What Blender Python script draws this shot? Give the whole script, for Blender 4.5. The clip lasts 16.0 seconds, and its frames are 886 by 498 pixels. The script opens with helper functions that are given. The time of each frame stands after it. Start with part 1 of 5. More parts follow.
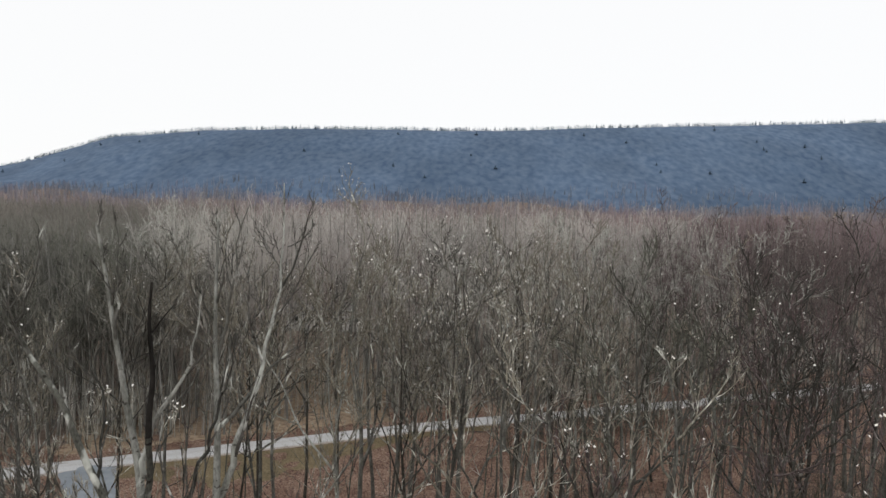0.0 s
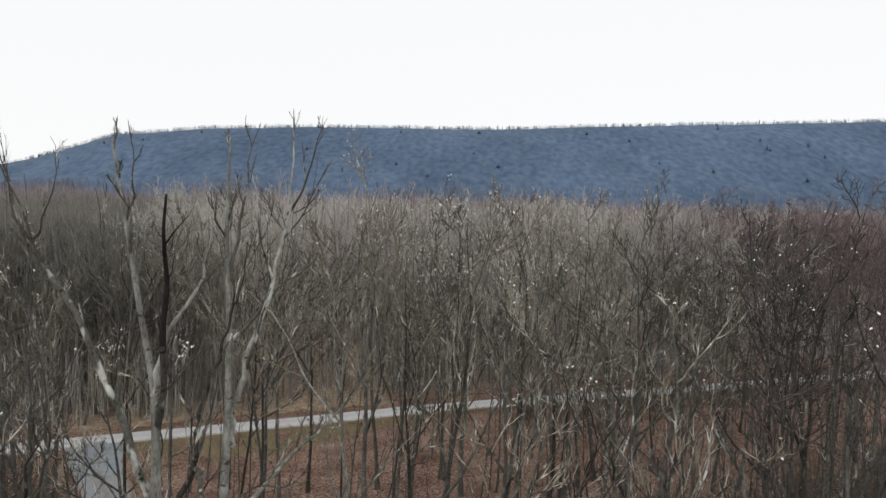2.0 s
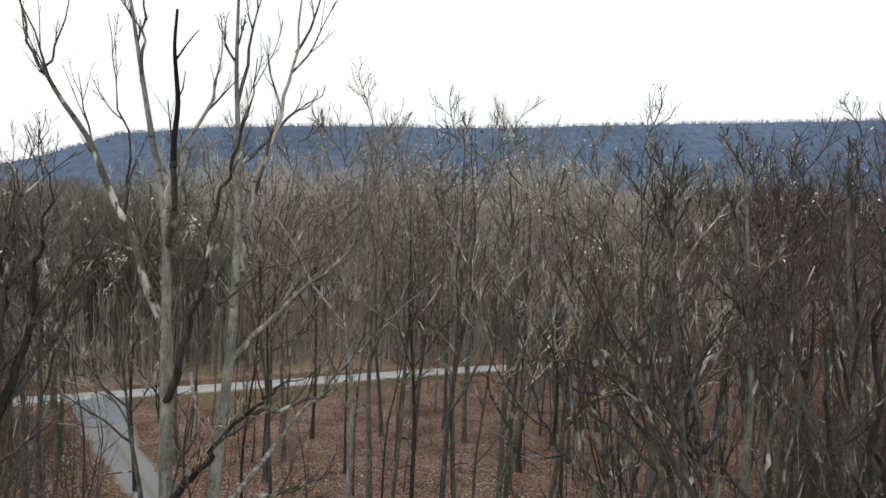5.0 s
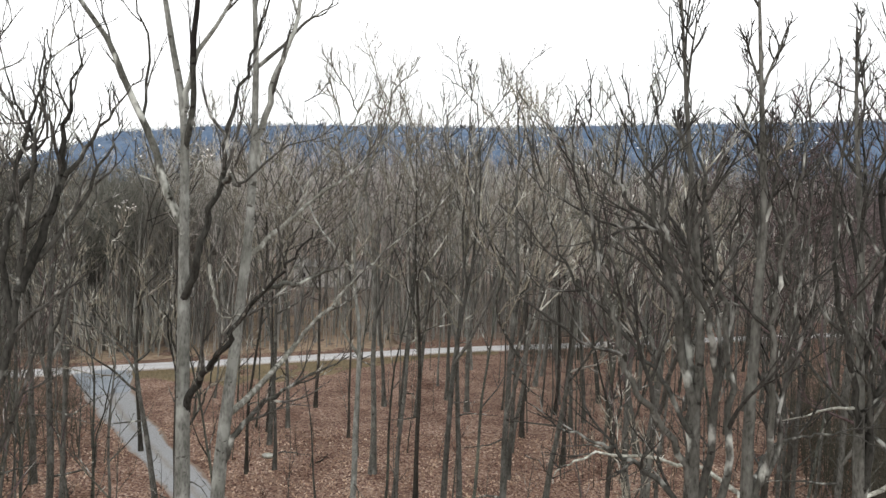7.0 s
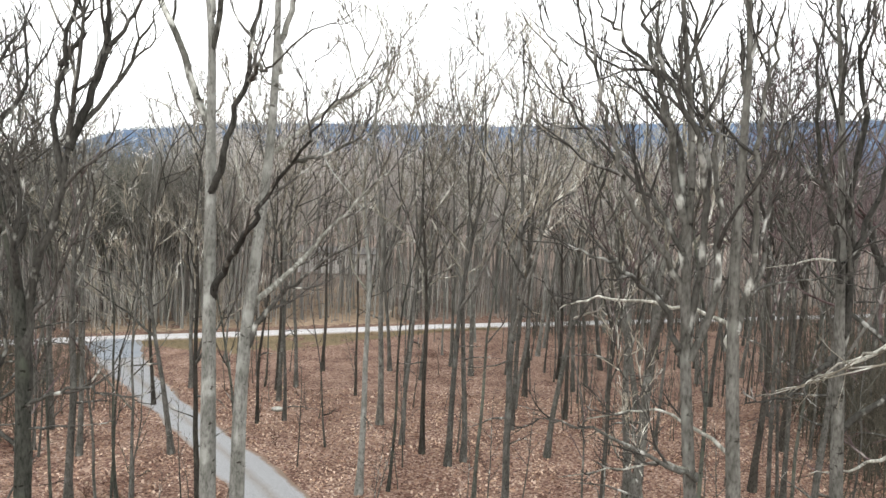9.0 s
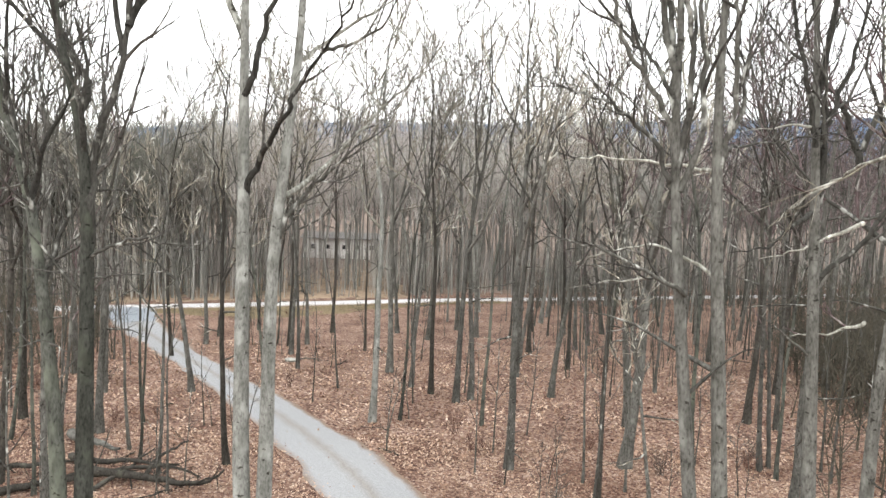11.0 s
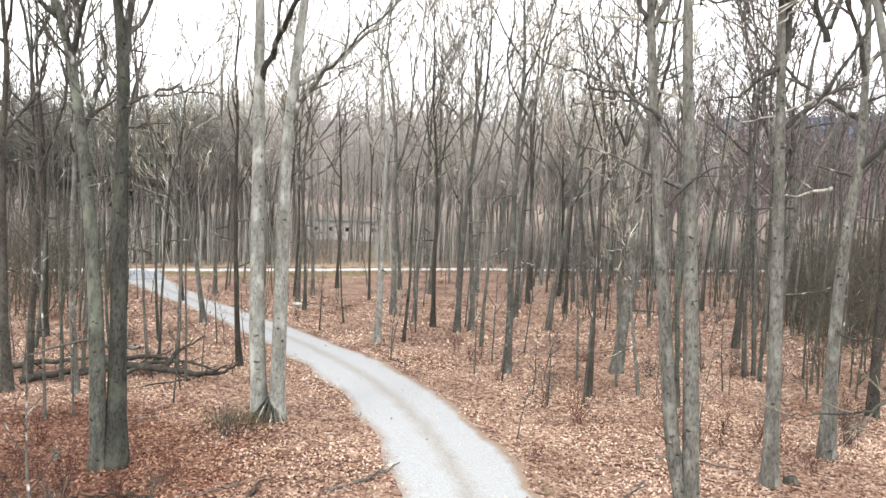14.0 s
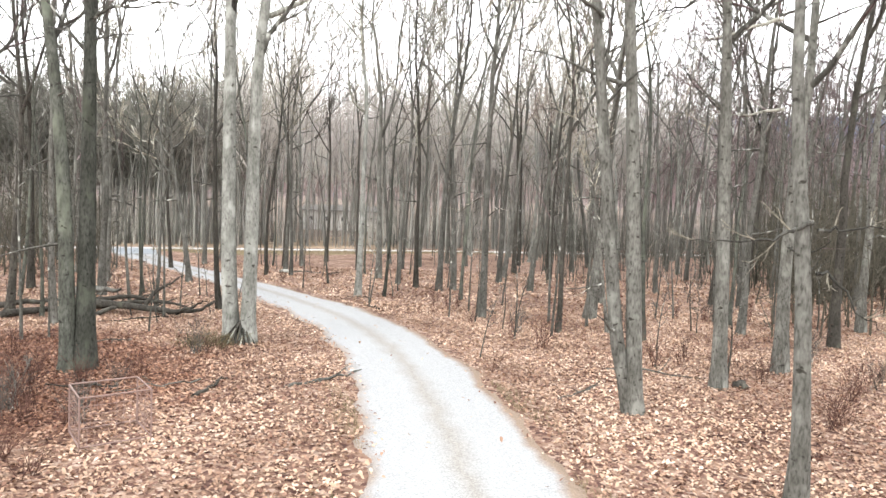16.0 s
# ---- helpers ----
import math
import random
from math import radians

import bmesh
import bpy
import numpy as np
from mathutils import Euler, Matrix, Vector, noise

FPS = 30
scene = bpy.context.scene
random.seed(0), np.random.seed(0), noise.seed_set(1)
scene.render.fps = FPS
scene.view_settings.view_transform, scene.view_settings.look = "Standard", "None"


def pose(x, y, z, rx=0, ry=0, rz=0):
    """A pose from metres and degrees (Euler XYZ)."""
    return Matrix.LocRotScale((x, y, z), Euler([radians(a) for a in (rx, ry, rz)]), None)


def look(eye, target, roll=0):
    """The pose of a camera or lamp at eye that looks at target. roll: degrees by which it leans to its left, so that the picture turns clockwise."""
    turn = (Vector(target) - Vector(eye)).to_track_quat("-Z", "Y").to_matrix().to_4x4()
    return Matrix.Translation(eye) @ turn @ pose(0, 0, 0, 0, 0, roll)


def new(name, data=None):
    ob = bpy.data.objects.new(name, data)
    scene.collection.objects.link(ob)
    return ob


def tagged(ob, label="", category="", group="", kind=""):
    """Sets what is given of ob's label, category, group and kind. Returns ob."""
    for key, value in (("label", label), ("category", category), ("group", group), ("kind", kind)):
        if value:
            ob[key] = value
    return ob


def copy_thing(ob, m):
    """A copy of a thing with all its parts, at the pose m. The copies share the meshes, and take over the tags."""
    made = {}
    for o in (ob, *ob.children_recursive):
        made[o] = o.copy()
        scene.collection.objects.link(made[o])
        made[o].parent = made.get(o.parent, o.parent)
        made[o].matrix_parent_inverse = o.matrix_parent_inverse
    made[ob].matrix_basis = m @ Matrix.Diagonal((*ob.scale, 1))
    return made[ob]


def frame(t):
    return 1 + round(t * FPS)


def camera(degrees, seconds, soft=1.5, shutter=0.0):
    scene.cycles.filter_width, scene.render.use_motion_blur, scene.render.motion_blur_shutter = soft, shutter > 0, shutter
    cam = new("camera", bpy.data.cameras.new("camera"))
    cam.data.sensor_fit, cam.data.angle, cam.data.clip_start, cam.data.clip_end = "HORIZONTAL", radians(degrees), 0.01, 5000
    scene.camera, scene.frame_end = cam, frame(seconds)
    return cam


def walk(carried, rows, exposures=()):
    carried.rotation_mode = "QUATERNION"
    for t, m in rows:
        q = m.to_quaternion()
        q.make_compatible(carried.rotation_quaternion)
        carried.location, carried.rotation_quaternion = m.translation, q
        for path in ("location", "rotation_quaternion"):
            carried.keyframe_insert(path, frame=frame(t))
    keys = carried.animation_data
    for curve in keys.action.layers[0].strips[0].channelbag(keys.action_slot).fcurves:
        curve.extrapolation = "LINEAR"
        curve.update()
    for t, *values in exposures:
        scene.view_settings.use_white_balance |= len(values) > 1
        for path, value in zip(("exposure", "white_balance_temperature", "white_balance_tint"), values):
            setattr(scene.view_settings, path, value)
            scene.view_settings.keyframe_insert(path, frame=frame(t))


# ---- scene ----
cam = camera(68.0, 16.0, soft=1.5)
PATH = [
    (0.0, look((0.520, 3.408, 21.512), (0.505, 5.206, 21.425), 1.6)),
    (0.5, look((0.558, 3.219, 21.102), (0.541, 5.018, 21.015), 1.6)),
    (1.0, look((0.558, 3.119, 20.720), (0.539, 4.917, 20.632), 1.6)),
    (1.5, look((0.524, 3.039, 20.241), (0.502, 4.838, 20.152), 1.7)),
    (2.0, look((0.504, 2.971, 19.816), (0.482, 4.769, 19.727), 1.7)),
    (2.5, look((0.482, 2.977, 19.337), (0.458, 4.774, 19.247), 1.7)),
    (3.0, look((0.505, 2.909, 18.835), (0.479, 4.706, 18.745), 1.7)),
    (3.5, look((0.537, 2.752, 18.090), (0.509, 4.550, 18.001), 1.7)),
    (4.0, look((0.601, 2.667, 17.341), (0.572, 4.465, 17.252), 1.7)),
    (6.5, look((0.356, 2.377, 14.449), (0.329, 4.174, 14.363), 1.8)),
    (7.0, look((0.303, 2.212, 13.879), (0.277, 4.010, 13.793), 1.9)),
    (7.5, look((0.267, 1.972, 13.189), (0.240, 3.769, 13.103), 1.9)),
    (8.0, look((0.245, 1.741, 12.640), (0.216, 3.539, 12.554), 1.9)),
    (8.5, look((0.220, 1.463, 12.056), (0.189, 3.261, 11.970), 1.9)),
    (9.0, look((0.186, 1.171, 11.544), (0.155, 2.968, 11.457), 2.0)),
    (9.5, look((0.148, 0.786, 10.939), (0.115, 2.584, 10.850), 2.0)),
    (12.0, look((-0.134, -1.018, 7.930), (-0.170, 0.779, 7.841), 1.9)),
    (12.5, look((-0.162, -1.300, 7.455), (-0.199, 0.498, 7.365), 1.9)),
    (13.0, look((-0.127, -1.538, 6.916), (-0.165, 0.259, 6.827), 1.9)),
    (13.5, look((-0.044, -1.701, 6.434), (-0.083, 0.096, 6.345), 1.9)),
    (14.0, look((0.130, -1.880, 5.873), (0.090, -0.083, 5.783), 1.9)),
    (14.5, look((0.328, -2.010, 5.428), (0.287, -0.212, 5.339), 1.9)),
    (15.0, look((0.662, -2.191, 4.810), (0.621, -0.393, 4.721), 1.8)),
    (15.5, look((0.952, -2.328, 4.271), (0.910, -0.531, 4.183), 1.8)),
    (16.0, look((1.210, -2.436, 3.808), (1.166, -0.639, 3.721), 1.9)),
]
EXPOSURES = [(0.0, -0.83), (2.0, -0.85), (4.0, -0.84), (7.0, -0.29), (9.5, 0.4), (12.5, 0.72), (16.0, 1.0)]
walk(cam, PATH, EXPOSURES)

# ---- sky and light: a bright, even overcast ----
world = bpy.data.worlds.new("sky")
scene.world = world
world.use_nodes = True
wn, wl = world.node_tree.nodes, world.node_tree.links
sky = wn.new("ShaderNodeTexSky")
sky.sky_type, sky.sun_disc = "NISHITA", False
sky.sun_elevation, sky.sun_rotation = radians(39), radians(220)
dim = wn.new("ShaderNodeVectorMath")
dim.operation = "SCALE"
dim.inputs["Scale"].default_value = 0.10
cloud = wn.new("ShaderNodeMix")
cloud.data_type = "RGBA"
cloud.inputs["Factor"].default_value = 0.88
cloud.inputs["B"].default_value = (1.92, 1.92, 1.92, 1)
wl.new(sky.outputs["Color"], dim.inputs[0])
wl.new(dim.outputs[0], cloud.inputs["A"])
wl.new(cloud.outputs["Result"], wn["Background"].inputs["Color"])
wn["Background"].inputs["Strength"].default_value = 1.0
sun = new("sun", bpy.data.lights.new("sun", "SUN"))
sun.data.energy, sun.data.angle, sun.data.color = 0.85, radians(16), (1.0, 0.97, 0.94)
sun.matrix_world = look((-48, -58, 60), (0, 0, 0))

# ---- materials ----


def material(name, rough=0.9):
    m = bpy.data.materials.new(name)
    m.use_nodes = True
    bsdf = m.node_tree.nodes["Principled BSDF"]
    bsdf.inputs["Roughness"].default_value = rough
    bsdf.inputs["Specular IOR Level"].default_value = 0.15
    return m, m.node_tree.nodes, m.node_tree.links, bsdf


def ramp(nodes, stops):
    r = nodes.new("ShaderNodeValToRGB")
    el = r.color_ramp.elements
    while len(el) < len(stops):
        el.new(0.5)
    for e, (at, c) in zip(el, stops):
        e.position, e.color = at, (*c, 1)
    return r


def mixed(nodes, links, fac, a, b, blend="MIX"):
    n = nodes.new("ShaderNodeMix")
    n.data_type, n.blend_type = "RGBA", blend
    for key, v in (("Factor", fac), ("A", a), ("B", b)):
        if isinstance(v, bpy.types.NodeSocket):
            links.new(v, n.inputs[key])
        elif key == "Factor":
            n.inputs[key].default_value = v
        else:
            n.inputs[key].default_value = (*v, 1)
    return n.outputs["Result"]


def noise_tex(nodes, links, scale, stretch=(1, 1, 1), detail=4.0, coord="Object"):
    co = nodes.new("ShaderNodeTexCoord")
    mp = nodes.new("ShaderNodeMapping")
    mp.inputs["Scale"].default_value = stretch
    links.new(co.outputs[coord], mp.inputs["Vector"])
    n = nodes.new("ShaderNodeTexNoise")
    n.inputs["Scale"].default_value, n.inputs["Detail"].default_value = scale, detail
    links.new(mp.outputs["Vector"], n.inputs["Vector"])
    return n


def relief(nodes, links, bsdf, height, strength, distance):
    b = nodes.new("ShaderNodeBump")
    b.inputs["Strength"].default_value, b.inputs["Distance"].default_value = strength, distance
    links.new(height, b.inputs["Height"])
    links.new(b.outputs["Normal"], bsdf.inputs["Normal"])


def bark(name, pale, dark, moss_glint, moss_glint_amount=0.55, spots=1.3):
    m, n, l, bsdf = material(name, 0.92)
    grain = noise_tex(n, l, 24.0, (1, 1, 0.38), 6.0)
    mid = tuple(0.55 * a + 0.45 * b for a, b in zip(pale, dark))
    furrow = ramp(n, [(0.28, dark), (0.45, mid), (0.68, pale)])
    l.new(grain.outputs["Fac"], furrow.inputs["Fac"])
    # blotches: moss and lichen on trunks, with painted highlights on limbs and twigs
    blotch = noise_tex(n, l, spots, (1, 1, 0.6), 3.0)
    edge = ramp(n, [(moss_glint_amount, (0, 0, 0)), (moss_glint_amount + 0.12, (0.75, 0.75, 0.75))])
    l.new(blotch.outputs["Fac"], edge.inputs["Fac"])
    col = mixed(n, l, edge.outputs["Color"], furrow.outputs["Color"], moss_glint)
    patch = noise_tex(n, l, 4.5, (1, 1, 0.35), 4.0)
    wash = ramp(n, [(0.34, (0.62, 0.62, 0.6)), (0.62, (1.08, 1.08, 1.08))])
    l.new(patch.outputs["Fac"], wash.inputs["Fac"])
    col = mixed(n, l, 1.0, col, wash.outputs["Color"], "MULTIPLY")
    knot = noise_tex(n, l, 5.5, (1, 1, 1.5), 2.0)
    scar = ramp(n, [(0.66, (1, 1, 1)), (0.71, (0.3, 0.28, 0.26))])
    l.new(knot.outputs["Fac"], scar.inputs["Fac"])
    col = mixed(n, l, 1.0, col, scar.outputs["Color"], "MULTIPLY")
    rnd = n.new("ShaderNodeObjectInfo").outputs["Random"]
    tone = ramp(n, [(0.0, (0.59, 0.605, 0.58)), (1.0, (1.13, 1.165, 1.12))])
    l.new(rnd, tone.inputs["Fac"])
    l.new(mixed(n, l, 1.0, col, tone.outputs["Color"], "MULTIPLY"), bsdf.inputs["Base Color"])
    relief(n, l, bsdf, grain.outputs["Fac"], 0.6, 0.02)
    return m


def woodland(name, low, high, green, red, patch):
    """Bare crowns far off: each stem a little different, with slow drifts towards olive and towards russet."""
    m, n, l, bsdf = material(name, 0.95)
    r = ramp(n, [(0.0, low), (1.0, high)])
    l.new(n.new("ShaderNodeNewGeometry").outputs["Random Per Island"], r.inputs["Fac"])
    a = noise_tex(n, l, patch, detail=3.0)
    fa = ramp(n, [(0.5, (0, 0, 0)), (0.64, (0.8, 0.8, 0.8))])
    l.new(a.outputs["Fac"], fa.inputs["Fac"])
    b = noise_tex(n, l, patch * 0.7, (1.3, 0.8, 1), detail=3.0)
    fb = ramp(n, [(0.5, (0, 0, 0)), (0.64, (0.8, 0.8, 0.8))])
    l.new(b.outputs["Fac"], fb.inputs["Fac"])
    c = mixed(n, l, fa.outputs["Color"], r.outputs["Color"], green)
    c = mixed(n, l, fb.outputs["Color"], c, red)
    drift = noise_tex(n, l, patch * 2.6, detail=3.0)
    tone = ramp(n, [(0.36, (0.66, 0.65, 0.65)), (0.62, (1.14, 1.13, 1.12))])
    l.new(drift.outputs["Fac"], tone.inputs["Fac"])
    l.new(mixed(n, l, 1.0, c, tone.outputs["Color"], "MULTIPLY"), bsdf.inputs["Base Color"])
    return m


def dappled(name, colours, scale, rough=0.95, bump=0.3, stretch=(1, 1, 1)):
    """Colours picked by noise, with a slower drift of brightness."""
    m, n, l, bsdf = material(name, rough)
    fine = noise_tex(n, l, scale, stretch, detail=5.0)
    r = ramp(n, colours)
    l.new(fine.outputs["Fac"], r.inputs["Fac"])
    slow = noise_tex(n, l, scale * 0.07, stretch, detail=3.0)
    tone = ramp(n, [(0.3, (0.75, 0.75, 0.75)), (0.7, (1.12, 1.1, 1.08))])
    l.new(slow.outputs["Fac"], tone.inputs["Fac"])
    l.new(mixed(n, l, 1.0, r.outputs["Color"], tone.outputs["Color"], "MULTIPLY"), bsdf.inputs["Base Color"])
    relief(n, l, bsdf, fine.outputs["Fac"], bump, 0.02)
    return m


# darker than LEAF_STOPS: shade under the trees put into the floor colour
SHADED_LITTER_STOPS = [(0.0, (0.075, 0.04, 0.034)), (0.2, (0.155, 0.088, 0.07)), (0.5, (0.25, 0.16, 0.118)),
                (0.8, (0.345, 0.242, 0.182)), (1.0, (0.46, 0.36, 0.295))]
LEAF_STOPS = [(0.0, (0.14, 0.082, 0.063)), (0.15, (0.26, 0.158, 0.12)), (0.45, (0.425, 0.292, 0.205)),
              (0.75, (0.54, 0.405, 0.295)), (1.0, (0.65, 0.535, 0.43))]


def damp_hollow(n, l, colour):
    """Wet, dark red-brown leaves in the hollow beside the drive, with a ragged edge."""
    co = n.new("ShaderNodeTexCoord")
    off = n.new("ShaderNodeVectorMath")
    off.operation = "DISTANCE"
    off.inputs[1].default_value = (-10.0, 11.2, 0)
    l.new(co.outputs["Object"], off.inputs[0])
    rag = noise_tex(n, l, 0.9, detail=6.0)
    add = n.new("ShaderNodeMath")
    add.operation = "MULTIPLY_ADD"
    l.new(rag.outputs["Fac"], add.inputs[0])
    add.inputs[1].default_value = 5.0
    l.new(off.outputs["Value"], add.inputs[2])
    rim = n.new("ShaderNodeMapRange")
    rim.inputs["From Min"].default_value, rim.inputs["From Max"].default_value = 7.2, 9.7
    l.new(add.outputs["Value"], rim.inputs["Value"])
    wet = mixed(n, l, 1.0, colour, (0.56, 0.44, 0.40), "MULTIPLY")
    return mixed(n, l, rim.outputs["Result"], wet, colour)


def litter_material():
    m, n, l, bsdf = material("shaded_leaf_litter", 0.9)
    co = n.new("ShaderNodeTexCoord")
    v = n.new("ShaderNodeTexVoronoi")
    v.inputs["Scale"].default_value = 11.0
    l.new(co.outputs["Object"], v.inputs["Vector"])
    sep = n.new("ShaderNodeSeparateColor")
    l.new(v.outputs["Color"], sep.inputs["Color"])
    r = ramp(n, SHADED_LITTER_STOPS)
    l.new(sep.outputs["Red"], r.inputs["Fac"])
    slow = noise_tex(n, l, 0.35, detail=5.0)
    tone = ramp(n, [(0.32, (0.55, 0.5, 0.48)), (0.62, (0.95, 0.95, 0.95))])
    l.new(slow.outputs["Fac"], tone.inputs["Fac"])
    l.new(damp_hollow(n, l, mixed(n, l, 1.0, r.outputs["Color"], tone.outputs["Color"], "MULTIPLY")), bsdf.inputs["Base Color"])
    relief(n, l, bsdf, v.outputs["Distance"], 0.7, 0.04)
    return m


def leaf_material():
    m, n, l, bsdf = material("dry_leaf", 0.75)
    r = ramp(n, LEAF_STOPS)
    l.new(n.new("ShaderNodeNewGeometry").outputs["Random Per Island"], r.inputs["Fac"])
    slow = noise_tex(n, l, 0.28, detail=5.0)
    damp = ramp(n, [(0.36, (0.52, 0.44, 0.42)), (0.56, (1.02, 1.0, 1.0))])
    l.new(slow.outputs["Fac"], damp.inputs["Fac"])
    l.new(damp_hollow(n, l, mixed(n, l, 1.0, r.outputs["Color"], damp.outputs["Color"], "MULTIPLY")), bsdf.inputs["Base Color"])
    return m


def gravel_material(name, track, middle, edge):
    """Crushed stone: two pale wheel tracks, a duller middle and leaf-strewn edges, by the width coordinate."""
    m, n, l, bsdf = material(name, 0.9)
    uv = n.new("ShaderNodeUVMap")
    sep = n.new("ShaderNodeSeparateXYZ")
    l.new(uv.outputs["UV"], sep.inputs["Vector"])
    wob = noise_tex(n, l, 1.2, detail=5.0)
    add = n.new("ShaderNodeMath")
    add.operation = "MULTIPLY_ADD"
    l.new(wob.outputs["Fac"], add.inputs[0])
    add.inputs[1].default_value = 0.16
    l.new(sep.outputs["X"], add.inputs[2])
    across = ramp(n, [(0.08, edge), (0.2, track), (0.44, track), (0.56, middle), (0.68, track), (0.93, track), (1.0, edge)])
    l.new(add.outputs["Value"], across.inputs["Fac"])
    fine = noise_tex(n, l, 38.0, detail=3.0)
    tone = ramp(n, [(0.3, (0.66, 0.66, 0.67)), (0.66, (1.1, 1.1, 1.1))])
    l.new(fine.outputs["Fac"], tone.inputs["Fac"])
    l.new(mixed(n, l, 1.0, across.outputs["Color"], tone.outputs["Color"], "MULTIPLY"), bsdf.inputs["Base Color"])
    relief(n, l, bsdf, fine.outputs["Fac"], 0.5, 0.02)
    return m


BARK = bark("grey_bark", (0.18, 0.171, 0.16), (0.046, 0.043, 0.038), (0.26, 0.255, 0.238), 0.56, spots=3.0)
BARK_PALE = bark("pale_bark", (0.385, 0.378, 0.36), (0.15, 0.145, 0.135), (0.50, 0.498, 0.475), 0.53, spots=3.4)
BARK_DARK = bark("dark_wet_bark", (0.085, 0.076, 0.068), (0.024, 0.021, 0.018), (0.125, 0.12, 0.10), 0.58, spots=2.4)
MOSSY = bark("mossy_bark", (0.112, 0.113, 0.10), (0.028, 0.028, 0.024), (0.14, 0.148, 0.12), 0.52, spots=2.4)
CHAR = bark("black_dead_wood", (0.03, 0.026, 0.024), (0.012, 0.010, 0.009), (0.05, 0.045, 0.04), 0.62)
# limbs and twigs: the bright third colour is lichen plus painted glints
LIMB = bark("limb_bark", (0.135, 0.128, 0.118), (0.04, 0.037, 0.033), (0.68, 0.67, 0.64), 0.575, spots=4.0)
LIMB_DARK = bark("dark_limb_bark", (0.088, 0.083, 0.076), (0.024, 0.022, 0.02), (0.62, 0.61, 0.58), 0.60, spots=4.0)
LIMB_GREY = bark("grey_limb_bark", (0.14, 0.135, 0.122), (0.036, 0.034, 0.03), (0.70, 0.69, 0.66), 0.545, spots=3.0)
TWIG = bark("twig_bark", (0.14, 0.128, 0.12), (0.036, 0.033, 0.03), (0.88, 0.86, 0.83), 0.575, spots=2.6)
TWIG_PALE = bark("tan_twig_bark", (0.44, 0.392, 0.33), (0.12, 0.104, 0.085), (0.97, 0.95, 0.91), 0.545, spots=2.2)
TWIG_OLIVE = bark("olive_twig_bark", (0.17, 0.165, 0.138), (0.042, 0.041, 0.034), (0.84, 0.84, 0.78), 0.58, spots=2.6)
TWIG_RED = bark("russet_twig_bark", (0.185, 0.133, 0.137), (0.052, 0.037, 0.039), (0.74, 0.68, 0.67), 0.60, spots=2.6)
SHRUB = bark("bramble_stem", (0.15, 0.075, 0.06), (0.05, 0.027, 0.024), (0.2, 0.13, 0.105), 0.6)
THICKET = bark("dark_brush_stem", (0.125, 0.110, 0.088), (0.042, 0.037, 0.029), (0.18, 0.165, 0.135), 0.6)
LIMB_PALE = bark("bleached_limb", (0.42, 0.402, 0.36), (0.14, 0.131, 0.117), (0.72, 0.71, 0.67), 0.51, spots=9.0)
LIMB_TAN = bark("tan_limb", (0.33, 0.305, 0.262), (0.10, 0.091, 0.076), (0.90, 0.88, 0.84), 0.55, spots=2.6)
BIRCH = bark("bleached_wood", (0.72, 0.70, 0.66), (0.5, 0.48, 0.45), (0.6, 0.6, 0.56))
DRY_LEAF = dappled("bleached_dry_leaf", [(0.3, (0.82, 0.79, 0.74)), (0.7, (0.93, 0.91, 0.87))], 9.0, rough=0.5, bump=0.0)
# twigs of the middle wood, paled partly as haze in their colour
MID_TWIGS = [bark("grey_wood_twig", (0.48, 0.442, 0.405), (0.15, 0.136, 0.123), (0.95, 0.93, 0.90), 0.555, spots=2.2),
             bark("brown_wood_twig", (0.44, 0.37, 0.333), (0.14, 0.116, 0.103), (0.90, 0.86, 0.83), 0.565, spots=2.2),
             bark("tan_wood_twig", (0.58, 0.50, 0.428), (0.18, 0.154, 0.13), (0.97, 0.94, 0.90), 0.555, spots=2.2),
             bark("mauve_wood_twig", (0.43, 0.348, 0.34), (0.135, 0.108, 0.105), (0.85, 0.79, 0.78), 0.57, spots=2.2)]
# back trees: twig and trunk colours paled to stand in for haze
HAZY_TWIGS = [bark("hazed_grey_twig", (0.60, 0.575, 0.545), (0.28, 0.268, 0.252), (0.80, 0.78, 0.75), 0.57, spots=4.0),
              bark("hazed_brown_twig", (0.56, 0.52, 0.49), (0.25, 0.232, 0.216), (0.74, 0.70, 0.67), 0.58, spots=4.0)]
HAZY_BARK = bark("hazed_wood_bark", (0.29, 0.282, 0.267), (0.12, 0.116, 0.108), (0.34, 0.338, 0.312), 0.56, spots=2.2)
# olive and russet side trees, darkened further for falloff at the view's sides
SIDE_TWIGS = [bark("dimmed_olive_twig", (0.165, 0.160, 0.138), (0.055, 0.053, 0.046), (0.46, 0.45, 0.40), 0.62, spots=5.0),
              bark("dimmed_russet_twig", (0.205, 0.158, 0.16), (0.065, 0.050, 0.051), (0.50, 0.46, 0.45), 0.60, spots=5.0)]
MID_BARK = bark("grey_wood_bark", (0.15, 0.144, 0.133), (0.040, 0.038, 0.034), (0.22, 0.217, 0.197), 0.575, spots=2.6)
# crowns beyond the road, lighter than bare wood: haze put into the colour
HAZY_WOOD = woodland("hazed_woodland", (0.43, 0.408, 0.38), (0.56, 0.535, 0.50), (0.475, 0.468, 0.42), (0.50, 0.455, 0.432), 0.03)
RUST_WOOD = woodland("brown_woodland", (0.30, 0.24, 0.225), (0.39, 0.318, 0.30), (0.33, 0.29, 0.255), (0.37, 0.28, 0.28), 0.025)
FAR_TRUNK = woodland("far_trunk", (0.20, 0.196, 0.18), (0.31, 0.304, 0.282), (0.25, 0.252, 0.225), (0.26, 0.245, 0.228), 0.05)
